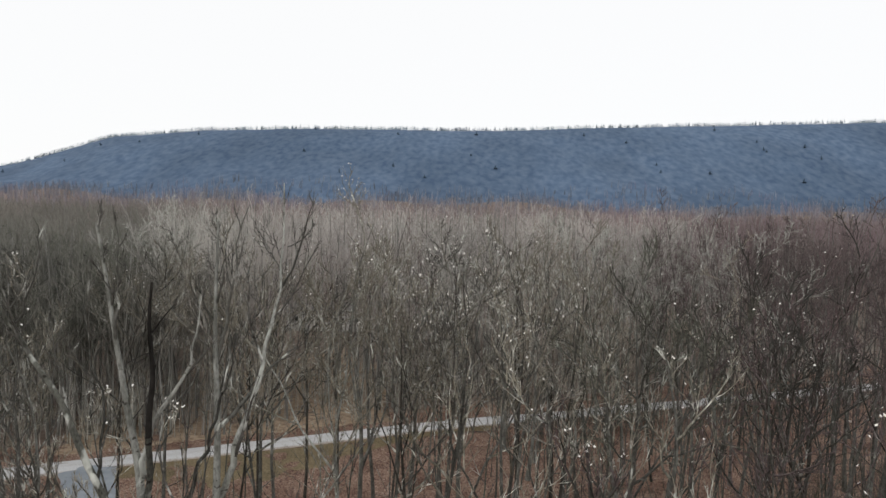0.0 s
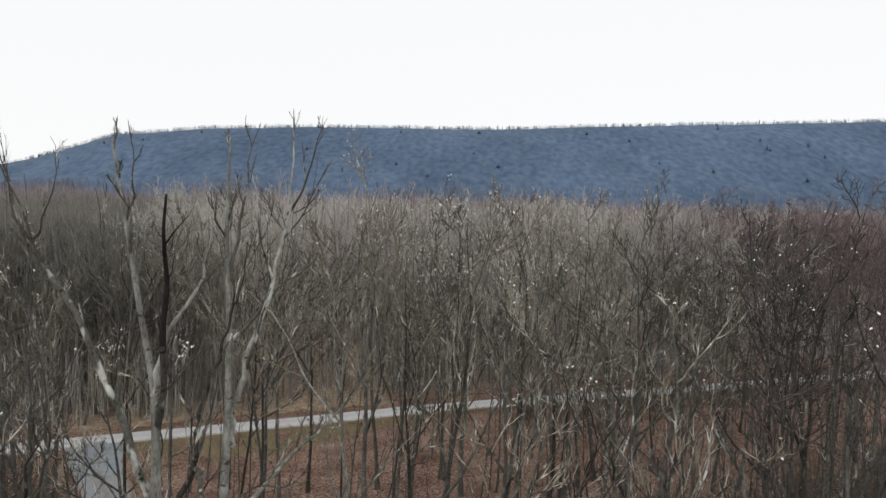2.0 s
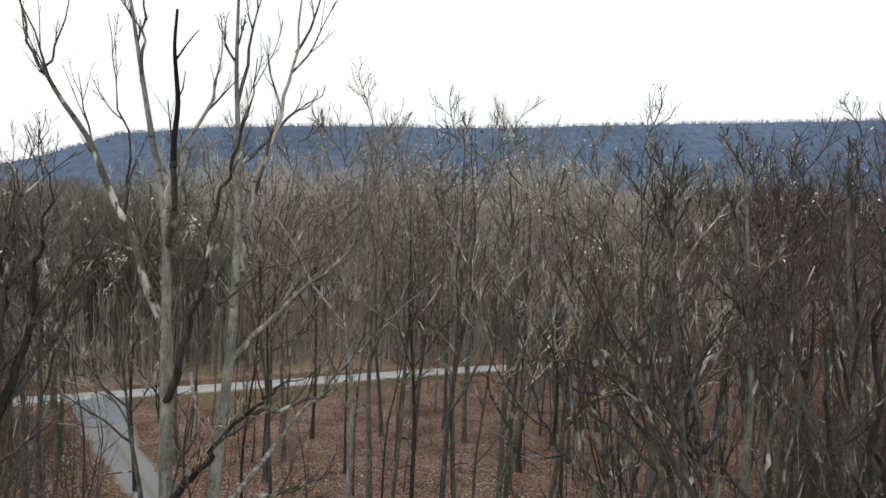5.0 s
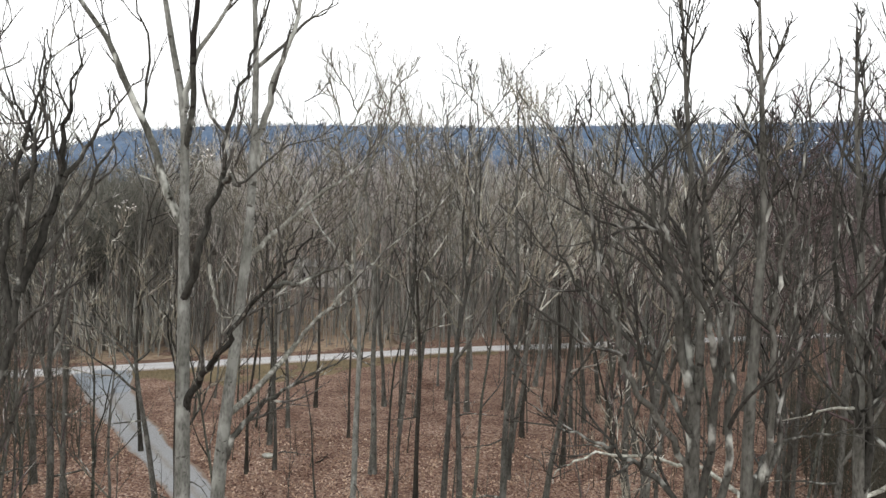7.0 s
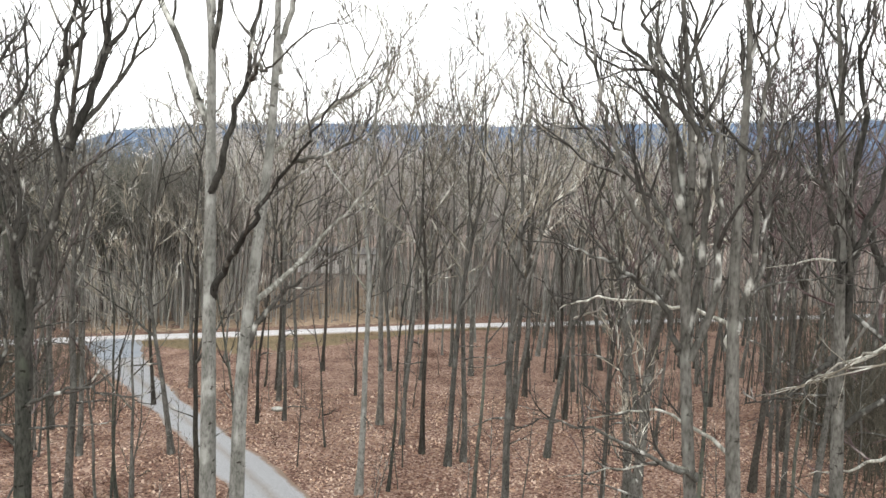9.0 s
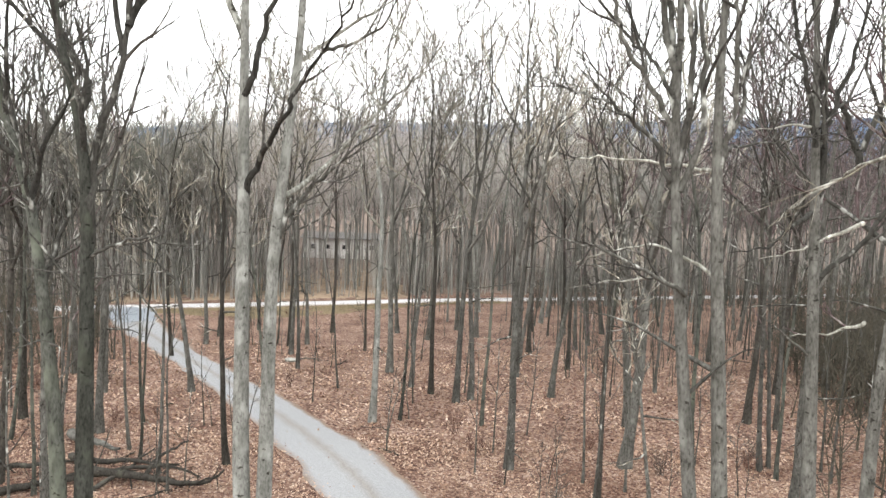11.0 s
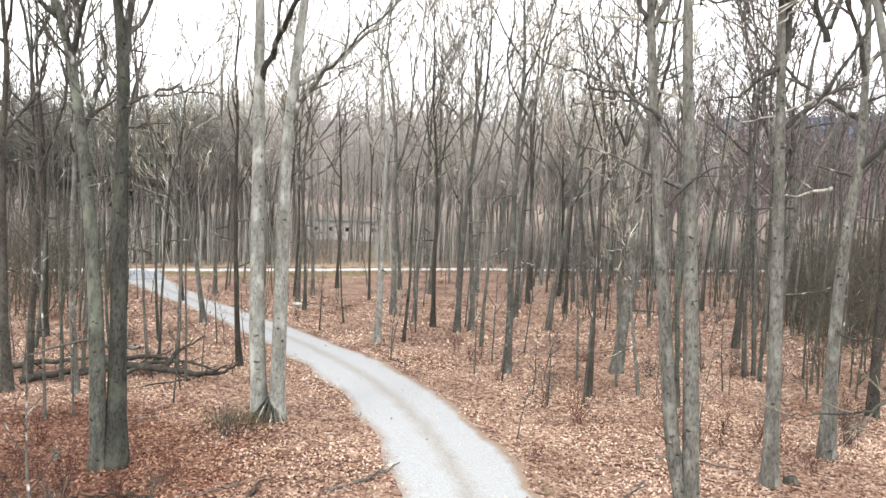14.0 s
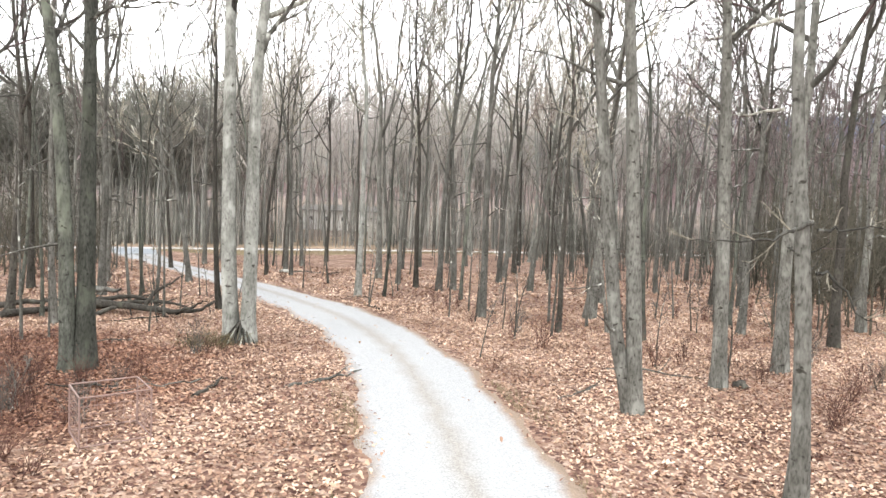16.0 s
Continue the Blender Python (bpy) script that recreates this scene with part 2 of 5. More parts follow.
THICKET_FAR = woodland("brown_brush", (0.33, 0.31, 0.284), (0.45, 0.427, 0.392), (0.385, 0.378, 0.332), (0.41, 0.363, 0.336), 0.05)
# side woods: own olive and russet, plus edge dimming put into the colour
FAR_OLIVE = woodland("dimmed_olive_woodland", (0.175, 0.170, 0.15), (0.26, 0.254, 0.226), (0.195, 0.203, 0.163), (0.24, 0.215, 0.192), 0.03)
FAR_RUSSET = woodland("dimmed_russet_woodland", (0.195, 0.145, 0.153), (0.28, 0.215, 0.223), (0.215, 0.184, 0.172), (0.265, 0.182, 0.20), 0.03)
# haze painted into the wood colours: mauve first, then blue with distance
HAZY_DISTANT_WOOD = woodland("hazed_distant_woodland", (0.27, 0.225, 0.225), (0.35, 0.295, 0.293), (0.30, 0.268, 0.265), (0.32, 0.26, 0.273), 0.012)
HAZY_FOOT_WOOD = woodland("hazed_foothill_woodland", (0.22, 0.21, 0.235), (0.31, 0.295, 0.325), (0.26, 0.265, 0.285), (0.26, 0.24, 0.29), 0.01)
HAZY_SLOPE_WOOD = woodland("hazed_slope_woodland", (0.165, 0.195, 0.25), (0.235, 0.265, 0.32), (0.20, 0.235, 0.28), (0.19, 0.20, 0.30), 0.008)
LITTER, LEAF = litter_material(), leaf_material()
DRIVE = gravel_material("gravel", (0.335, 0.342, 0.346), (0.275, 0.262, 0.242), (0.25, 0.19, 0.145))
ROAD = gravel_material("pale_road", (0.62, 0.62, 0.62), (0.56, 0.55, 0.54), (0.45, 0.40, 0.36))
# damp asphalt; the blue in its colour is reflected sky, painted in
APRON = dappled("sky_tinted_damp_asphalt", [(0.3, (0.25, 0.285, 0.32)), (0.55, (0.30, 0.335, 0.375)), (0.75, (0.34, 0.37, 0.40))], 1.2, rough=0.38, bump=0.1)
GRASS = dappled("winter_grass", [(0.3, (0.12, 0.095, 0.055)), (0.55, (0.22, 0.178, 0.11)), (0.75, (0.33, 0.27, 0.18))], 6.0)
# the hill's blue is haze kept in its base colour
HAZY_HILL = dappled("hazed_hill_woodland", [(0.32, (0.060, 0.100, 0.170)), (0.5, (0.088, 0.134, 0.208)), (0.68, (0.118, 0.164, 0.236))], 0.10, bump=0.0, stretch=(1.0, 0.42, 1))
FAR_FLOOR = dappled("far_woodland_floor", [(0.3, (0.13, 0.098, 0.08)), (0.5, (0.205, 0.16, 0.132)), (0.72, (0.28, 0.225, 0.187))], 1.4)
# ridge trees and evergreens carry the same blue haze in their colour
HAZY_HILL_TREE = woodland("hazed_hill_tree", (0.17, 0.22, 0.27), (0.36, 0.42, 0.46), (0.26, 0.32, 0.36), (0.24, 0.28, 0.36), 0.006)
HAZY_PINE = dappled("dark_evergreen", [(0.3, (0.07, 0.11, 0.16)), (0.7, (0.10, 0.145, 0.20))], 0.4)
WIRE, wire_n, wire_l, wire_b = material("galvanised_wire", 0.45)
wire_b.inputs["Base Color"].default_value, wire_b.inputs["Metallic"].default_value = (0.25, 0.175, 0.155, 1), 0.3

# ---- mesh building ----


def mesh_from(name, verts, quads, tris, mat, smooth=True):
    """A mesh from arrays of corners, four-sided and three-sided faces."""
    me = bpy.data.meshes.new(name)
    quads = np.asarray(quads, dtype=np.int32).reshape(-1, 4)
    tris = np.asarray(tris, dtype=np.int32).reshape(-1, 3)
    nq, nt = len(quads), len(tris)
    me.vertices.add(len(verts))
    me.vertices.foreach_set("co", np.asarray(verts, dtype=np.float32).ravel())
    me.loops.add(4 * nq + 3 * nt)
    me.loops.foreach_set("vertex_index", np.concatenate([quads.ravel(), tris.ravel()]))
    me.polygons.add(nq + nt)
    me.polygons.foreach_set("loop_start", np.concatenate([np.arange(nq) * 4, 4 * nq + np.arange(nt) * 3]).astype(np.int32))
    me.polygons.foreach_set("use_smooth", np.full(nq + nt, smooth))
    me.update(calc_edges=True)
    me.materials.append(mat)
    return me


def tubes(lines):
    """Tapered round stems along the given lines (points, radii, sides): corners, four-sided and three-sided faces.
    A three-sided line of two points ends in a tip."""
    sets = {}
    for pts, radii, sides in lines:
        sets.setdefault((len(pts), sides), []).append((pts, radii))
    verts, quads, tris, base = [], [np.zeros((0, 4), int)], [np.zeros((0, 3), int)], 0
    for (n, sides), group in sets.items():
        p = np.array([[tuple(q) for q in g[0]] for g in group])
        r = np.array([g[1] for g in group])
        t = np.gradient(p, axis=1)
        t /= np.linalg.norm(t, axis=2, keepdims=True) + 1e-9
        lead = t[:, 0:1]
        ref = np.where(np.abs(lead[..., 2:3]) > 0.8, np.array([1.0, 0.0, 0.0]), np.array([0.0, 0.0, 1.0]))
        u = np.cross(t, np.broadcast_to(ref, t.shape))
        u /= np.linalg.norm(u, axis=2, keepdims=True) + 1e-9
        v = np.cross(t, u)
        a = np.arange(sides) * 2 * math.pi / sides
        ring = p[:, :, None] + r[:, :, None, None] * (np.cos(a)[:, None] * u[:, :, None] + np.sin(a)[:, None] * v[:, :, None])
        k = len(group)
        if n == 2 and sides == 3:
            verts.append(np.concatenate([ring[:, 0], p[:, 1:2]], 1).reshape(-1, 3))
            one = np.array([(0, 1, 3), (1, 2, 3), (2, 0, 3)])
            tris.append((one[None] + (base + np.arange(k) * 4)[:, None, None]).reshape(-1, 3))
            base += k * 4
            continue
        verts.append(ring.reshape(-1, 3))
        i = np.arange(n - 1)[:, None] * sides
        j = np.arange(sides)[None]
        j2 = (j + 1) % sides
        one = np.stack([i + j, i + j2, i + sides + j2, i + sides + j], -1).reshape(-1, 4)
        quads.append((one[None] + (base + np.arange(k) * n * sides)[:, None, None]).reshape(-1, 4))
        base += k * n * sides
    return np.concatenate(verts), np.concatenate(quads), np.concatenate(tris)


def stems(name, lines, mat):
    v, q, t = tubes(lines)
    return mesh_from(name, v, q, t, mat)


def part(name, me, parent, label=""):
    ob = new(name, me)
    ob.parent = parent
    return tagged(ob, label)


def thing(name, at, label, category, group="", kind=""):
    ob = new(name)
    ob.empty_display_size = 0.2
    ob.location = at
    return tagged(ob, label, category, group, kind)


def joined(template, places):
    """Many copies of a small template (corners, four-sided and three-sided faces) in one. Places: x, y, z, turn, width, height."""
    tv, tq, tt = template
    p = np.asarray(places)
    c, s = np.cos(p[:, 3])[:, None], np.sin(p[:, 3])[:, None]
    x, y = tv[None, :, 0] * p[:, 4:5], tv[None, :, 1] * p[:, 4:5]
    out = np.stack([x * c - y * s + p[:, 0:1], x * s + y * c + p[:, 1:2], tv[None, :, 2] * p[:, 5:6] + p[:, 2:3]], -1)
    step = (np.arange(len(p)) * len(tv))[:, None, None]
    return out.reshape(-1, 3), (tq[None] + step).reshape(-1, 4), (tt[None] + step).reshape(-1, 3)


# ---- trees ----


def spline(points, per=3):
    """A smooth line through a few points."""
    pts = [Vector(p) for p in points]
    ext = [pts[0] * 2 - pts[1]] + pts + [pts[-1] * 2 - pts[-2]]
    out = []
    for i in range(1, len(ext) - 2):
        a, b, c, d = ext[i - 1:i + 3]
        for k in range(per):
            t = k / per
            out.append(0.5 * ((2 * b) + (c - a) * t + (2 * a - 5 * b + 4 * c - d) * t * t + (3 * b - a - 3 * c + d) * t ** 3))
    return out + [pts[-1]]


def wander(p, d, length, r0, r1, n, sway, lift, rng):
    """A crooked line that starts at p towards d and bends upwards by lift."""
    pts, d = [Vector(p)], Vector(d)
    step = length / n
    for _ in range(n):
        d = (d + Vector((rng.gauss(0, sway), rng.gauss(0, sway), rng.gauss(0, sway * 0.7) + lift))).normalized()
        pts.append(pts[-1] + d * step)
    return pts, [r0 + (r1 - r0) * (i / n) ** 0.8 for i in range(n + 1)]


def along(pts, radii, s):
    f = s * (len(pts) - 1)
    i = min(int(f), len(pts) - 2)
    f -= i
    d = (pts[i + 1] - pts[i])
    return pts[i].lerp(pts[i + 1], f), d.normalized(), radii[i] + (radii[i + 1] - radii[i]) * f


def offshoot(d, angle, turn):
    """The direction d, bent aside by an angle, turned round it."""
    side = d.orthogonal().normalized()
    side.rotate(Matrix.Rotation(turn, 3, d))
    return (d * math.cos(angle) + side * math.sin(angle)).normalized()


def fork(pts, radii, level, plan, out, rng, length):
    """Side shoots of a line, and theirs in turn, put into out[level]."""
    if level >= len(plan):
        return
    count, first, ratio, angle, segs, sides, sway, lift, thin = plan[level]
    turn = rng.uniform(0, 6.28)
    for i in range(count):
        s = first + (1 - first) * (i + rng.random()) / count
        p, d, r = along(pts, radii, min(s, 0.985))
        turn += 2.4 + rng.gauss(0, 0.4)
        way = offshoot(d, radians(angle) * rng.uniform(0.65, 1.35), turn)
        n_len = length * ratio * (1.14 - (0.66 if level else 0.86) * s) * rng.uniform(0.6, 1.3)
        r0 = max(min(r * 0.8, 0.017 * n_len + thin), thin)
        q, w = wander(p, way, n_len, r0, thin * 0.55, segs, sway, lift, rng)
        out[level].append((q, w, sides))
        fork(q, w, level + 1, plan, out, rng, n_len)


# count, first, ratio, angle, segments, sides, sway, lift, thinnest
HERO = [(8, 0.38, 0.36, 44, 10, 6, 0.17, 0.15, 0.030), (5, 0.2, 0.56, 36, 7, 4, 0.17, 0.13, 0.014),
        (4, 0.15, 0.62, 27, 3, 3, 0.10, 0.10, 0.0085), (2, 0.25, 0.6, 20, 1, 3, 0.08, 0.06, 0.0055)]
BACK = [(10, 0.38, 0.37, 46, 8, 5, 0.18, 0.14, 0.034), (7, 0.2, 0.54, 38, 6, 3, 0.2, 0.13, 0.021),
        (5, 0.15, 0.64, 28, 3, 3, 0.11, 0.10, 0.012), (2, 0.25, 0.6, 22, 1, 3, 0.08, 0.06, 0.008)]
MID = [(8, 0.40, 0.27, 46, 6, 4, 0.2, 0.15, 0.026), (6, 0.18, 0.52, 40, 3, 3, 0.2, 0.10, 0.013),
       (5, 0.12, 0.75, 26, 1, 3, 0.12, 0.08, 0.0125)]
SLIGHT = [(5, 0.62, 0.16, 40, 6, 5, 0.17, 0.15, 0.018), (4, 0.2, 0.56, 36, 4, 3, 0.17, 0.13, 0.010),
          (3, 0.15, 0.62, 27, 2, 3, 0.10, 0.10, 0.007), (2, 0.25, 0.6, 20, 1, 3, 0.08, 0.06, 0.005)]
THIN = [(8, 0.40, 0.28, 46, 4, 3, 0.2, 0.15, 0.028), (6, 0.18, 0.52, 40, 2, 3, 0.2, 0.10, 0.018),
        (7, 0.12, 0.74, 28, 1, 3, 0.14, 0.06, 0.0175)]


def trunk_line(height, dbh, rng, bend=0.035, sides=9, n=12):
    pts, radii = wander((0, 0, -0.15), (rng.gauss(0, 0.03), rng.gauss(0, 0.03), 1), height + 0.15, dbh / 2, 0.012, n, bend, 0.05, rng)
    radii = [dbh / 2 * (1 - 0.93 * (i / n) ** 1.15) for i in range(n + 1)]
    radii[0] *= 1.45
    return pts, radii, sides


def crooked_line(height, dbh, rng, sides=9, n=14):
    """A forest-grown bole: nearly straight below, more crooked in the crown."""
    d = Vector((rng.gauss(0, 0.04), rng.gauss(0, 0.04), 1)).normalized()
    pts, step = [Vector((0, 0, -0.15))], (height + 0.15) / n
    for i in range(n):
        loose = 0.035 + 0.17 * max(0.0, i / n - 0.3)
        d = (d + Vector((rng.gauss(0, loose), rng.gauss(0, loose), 0.10))).normalized()
        pts.append(pts[-1] + d * step)
    for p in pts[1:]:
        p.z *= height / pts[-1].z if p is not pts[-1] else 1.0
    pts[-1].z = height
    radii = [dbh / 2 * (1 - 0.94 * (i / n) ** 1.05) for i in range(n + 1)]
    radii[0] *= 1.5
    radii[1] *= 1.06
    return pts, radii, sides


def leaders(trunk, count, rng, sides=6):
    """The lines into which a bole divides in its upper half."""
    pts, radii, _ = trunk
    top, turn, out = pts[-1].z, rng.uniform(0, 6.28), []
    for k in range(count):
        p, d, r = along(pts, radii, rng.uniform(0.36, 0.62))
        turn += 2.2 + rng.gauss(0, 0.5)
        way = offshoot(d, radians(rng.uniform(20, 42)), turn)
        q, w = wander(p, way, (top - p.z) * rng.uniform(0.82, 1.06), r * rng.uniform(0.6, 0.85), 0.012, 10, 0.13, 0.09, rng)
        out.append((q, w, sides))
    return out


def grown(trunk, forks, plan, rng, height):
    """Limbs, branches and twigs on a bole and its leaders, level by level."""
    out = [[] for _ in plan]
    count, first, ratio, *rest = plan[0]
    share = max(3, round(count * 1.25 / (1 + 0.6 * len(forks))))
    fork(trunk[0], trunk[1], 0, [(share, first, ratio, *rest), *plan[1:]], out, rng, height)
    for q, w, _ in forks:
        fork(q, w, 0, [(max(3, round(share * 0.75)), 0.22, ratio * 1.25, *rest), *plan[1:]], out, rng, height * 0.6)
    return out


def tree_thing(name, at, trunks, plan, rng, label, mats, group="", extra=(), crown_len=None, dead=0, dry=0, divided=0):
    """A bare tree: trunks (points, radii, sides), grown limbs, and extra limbs given by points (points, radius, sub-shoots)."""
    root = thing(name, at, label, "tree", group)
    trunk_mat, limb_mat, twig_mat = mats
    for line in trunks:
        part("trunk", stems("trunk", [line], trunk_mat), root)
    twigs = []
    for pts, radii, sides in trunks:
        forks = leaders((pts, radii, sides), divided, rng)
        for line in forks:
            part("leader", stems("leader", [line], trunk_mat), root)
        out = grown((pts, radii, sides), forks, plan, rng, crown_len or (pts[-1] - pts[0]).length)
        for limb in out[0]:
            part("limb", stems("limb", [limb], limb_mat), root)
        for level in out[1:]:
            twigs += level
    for pts, r0, shoots, *other in extra:
        line = spline(pts, 4)
        wob = [p + Vector((rng.gauss(0, 0.03), rng.gauss(0, 0.03), rng.gauss(0, 0.02))) for p in line]
        radii = [r0 * (1 - 0.88 * i / (len(line) - 1)) for i in range(len(line))]
        part("limb", stems("limb", [(wob, radii, 7)], other[0] if other else limb_mat), root)
        out = [[] for _ in plan]
        side_plan = [None] + list(plan[1:])
        side_plan[1] = (shoots,) + tuple(plan[1][1:])
        fork(wob, radii, 1, side_plan, out, rng, sum((b - a).length for a, b in zip(wob, wob[1:])) * 0.6)
        for level in out[1:]:
            twigs += level
    for pts, radii, sides in trunks:
        out = [[], []]
        fork(pts, radii, 0, [(dead, 0.16, 0.15, 78, 5, 4, 0.16, -0.01, 0.012), (3, 0.3, 0.4, 50, 2, 3, 0.15, 0.0, 0.007)], out, rng, 15)
        for line in [q for q in out[0] if q[0][0].z < 9.5]:
            part("dead_branch", stems("dead_branch", [line], LIMB), root)
        twigs += [q for q in out[1] if q[0][0].z < 9.5]
    tips = sorted((q[0][-1] for q in twigs if q[0][-1].z > 13.5), key=lambda p: -p.z)
    tips = tips[:max(dry, int(len(tips) * 0.55))]
    if dry and tips:
        rows = []
        for tip in rng.sample(tips, min(dry, len(tips))):
            rows.append((tip.x + rng.gauss(0, 0.06), tip.y + rng.gauss(0, 0.06), tip.z + rng.gauss(0, 0.06), rng.uniform(0, 6.28), 0.8, 0.8))
        blade = np.array([(-0.05, 0, 0), (0, -0.04, -0.035), (0.05, 0, 0.01), (0, 0.04, 0.045)]), np.array([(0, 1, 2, 3)]), np.zeros((0, 3), int)
        v, q, t = joined(blade, rows)
        tagged(part("dry_leaves", mesh_from("dry_leaves", v, q, t, DRY_LEAF), root), kind="stuff")
    if twigs:
        part("crown", stems("crown", twigs, twig_mat), root)
    return root


def simple_tree(height, dbh, plan, rng, mats, label, name="tree", divided=0):
    root = thing(name, (0, 0, 0), label, "tree", "woodland trees" if name == "tree" else "understorey poles")
    trunk = crooked_line(height, dbh, rng, sides=7)
    forks = leaders(trunk, divided, rng, 5)
    out = grown(trunk, forks, plan, rng, height)
    part("trunk", stems("trunk", [trunk], mats[0]), root)
    for line in forks:
        part("leader", stems("leader", [line], mats[0]), root)
    part("crown", stems("crown", sum(out, []), mats[2]), root)
    return root


# ---- ground ----
RIDGE = [(-1700, 60), (-1300, 80), (-970, 104), (-739, 174), (-535, 194), (-306, 202), (100, 209), (610, 234), (900, 246), (1700, 262)]
RIDGE_X, RIDGE_Z = [p[0] for p in RIDGE], [p[1] for p in RIDGE]
RIDGE_Y = 1440


def ease(t):
    t = np.clip(t, 0, 1)
    return t * t * (3 - 2 * t)


def land(x, y):
    """The height of the ground."""
    x, y = np.asarray(x, dtype=float), np.asarray(y, dtype=float)
    plain = 0.030 * np.clip(y - 84, 0, 900) * ease((y - 84) / 60) + 0.00002 * np.clip(y - 84, 0, 900) ** 2
    crest = np.interp(x * RIDGE_Y / np.maximum(y, 300), RIDGE_X, RIDGE_Z)
    up = ease((y - 880) / (RIDGE_Y - 880))
    hill = plain * (1 - up) + crest * up
    hill = np.where(y > RIDGE_Y, crest - (y - RIDGE_Y) * 0.12, hill)
    rough = 7 * np.sin(x * 0.011 + 1.3) * np.sin(y * 0.017) + 4 * np.sin(x * 0.031 + y * 0.013)
    near = 0.05 * np.sin(x * 0.55 + 0.4) * np.sin(y * 0.43) + 0.03 * np.sin(x * 1.3 + y * 0.9)
    away = np.minimum(drive_distance(x, y), road_distance(x, y))
    return hill + rough * ease((y - 250) / 500) * (1 - 0.93 * up) + near * ease((away - 1.6) / 1.5)


DRIVE_LINE = [(1.9, -14.0), (2.0, 0.0), (1.55, 6.3), (1.0, 9.7), (0.15, 13.6), (-1.85, 19.2), (-5.2, 24.9), (-10.6, 32.0),
              (-16.2, 38.8), (-21.6, 45.6), (-26.0, 52.0), (-29.2, 57.4)]
ROAD_LINE = [(-150.0, 2.0), (-70.0, 37.5), (-33.0, 55.4), (-22.0, 60.3), (-10.3, 65.6), (0.8, 70.6), (13.4, 75.2), (24.0, 79.3), (90.0, 104.0), (160.0, 128.0)]


def line_distance(line):
    pts = np.array(line)

    def distance(x, y):
        best = np.full(np.broadcast(x, y).shape, 1e9)
        for a, b in zip(pts, pts[1:]):
            d = b - a
            t = np.clip(((x - a[0]) * d[0] + (y - a[1]) * d[1]) / (d @ d), 0, 1)
            best = np.minimum(best, np.hypot(x - a[0] - t * d[0], y - a[1] - t * d[1]))
        return best
    return distance


DRIVE_FINE = [(p.x, p.y) for p in spline([(*p, 0) for p in DRIVE_LINE], 4)]
drive_distance, road_distance = line_distance(DRIVE_FINE), line_distance(ROAD_LINE)


def sheet(name, xs, ys, mat, lower=0.0):
    gx, gy = np.meshgrid(xs, ys)
    v = np.stack([gx, gy, land(gx, gy) - lower], -1).reshape(-1, 3)
    w, h = len(xs), len(ys)
    i = (np.arange(h - 1)[:, None] * w + np.arange(w - 1)[None]).ravel()
    return mesh_from(name, v, np.stack([i, i + 1, i + w + 1, i + w], -1), [], mat)


def spread(lo, hi, fine, growth):
    """Positions that lie close together near zero and wider apart far off."""
    out, at, step = [0.0], 0.0, fine
    while at < hi:
        at += step
        out.append(at)
        step *= growth
    neg = [-v for v in out[1:] if -v > lo] + [lo]
    return sorted(set(neg + out))


xs = spread(-2200, 2200, 0.8, 1.055)
ys = [y - 60 for y in spread(0, 60, 2.5, 1.0) if y >= 0] + [y for y in spread(0, 2600, 0.7, 1.018) if y > 0.3]
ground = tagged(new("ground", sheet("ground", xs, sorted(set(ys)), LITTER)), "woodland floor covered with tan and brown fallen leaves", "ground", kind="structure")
# the wooded far slope takes the hill material, with blue haze in its colour
ground.data.materials.append(HAZY_HILL)
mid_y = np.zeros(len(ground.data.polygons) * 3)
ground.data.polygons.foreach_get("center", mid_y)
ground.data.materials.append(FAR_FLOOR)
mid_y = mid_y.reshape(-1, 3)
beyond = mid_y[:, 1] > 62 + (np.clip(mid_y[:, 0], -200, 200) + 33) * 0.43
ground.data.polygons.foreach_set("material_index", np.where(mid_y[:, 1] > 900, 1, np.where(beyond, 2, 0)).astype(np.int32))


def lane(name, line, width, rise, mat, rng, across=14, ragged=0.12, flare=0):
    """A lane along a line: a low crown with two shallow wheel tracks and ragged edges."""
    pts = spline([(*p, 0) for p in line], 10)
    verts, uvs, n = [], [], across + 1
    for i, p in enumerate(pts):
        d = (pts[min(i + 1, len(pts) - 1)] - pts[max(i - 1, 0)]).normalized()
        side = Vector((d.y, -d.x, 0))
        l_off, r_off = ragged * (math.sin(i * 0.9) + rng.gauss(0, 0.5)), ragged * (math.sin(i * 0.7 + 2) + rng.gauss(0, 0.5))
        wide = width * (1 + flare * max(0, 1 - (len(pts) - 1 - i) / 30) ** 1.3 + flare * 0.32 * max(0, min(1, (34 - p.y) / 12)))
        for k in range(n):
            u = k / across
            o = (u - 0.5) * wide + l_off * max(0, 1 - u * 4) - r_off * max(0, u * 4 - 3)
            z = rise * (1 - abs(2 * u - 1) ** 4) - 0.025 * math.exp(-((abs(u - 0.5) - 0.25) / 0.09) ** 2) + 0.006
            if k in (0, across):
                z = -0.03
            q = p + side * o
            verts.append((q.x, q.y, z))
            uvs.append((u, i * 0.1))
    v = np.array(verts)
    v[:, 2] += land(v[:, 0], v[:, 1])
    i = (np.arange(len(pts) - 1)[:, None] * n + np.arange(across)[None]).ravel()
    me = mesh_from(name, v, np.stack([i, i + 1, i + n + 1, i + n], -1), [], mat)
    layer = me.uv_layers.new(name="UVMap")
    idx = np.zeros(len(me.loops), dtype=np.int32)
    me.loops.foreach_get("vertex_index", idx)
    layer.data.foreach_set("uv", np.array(uvs, dtype=np.float32)[idx].ravel())
    return me


rng = random.Random(4)
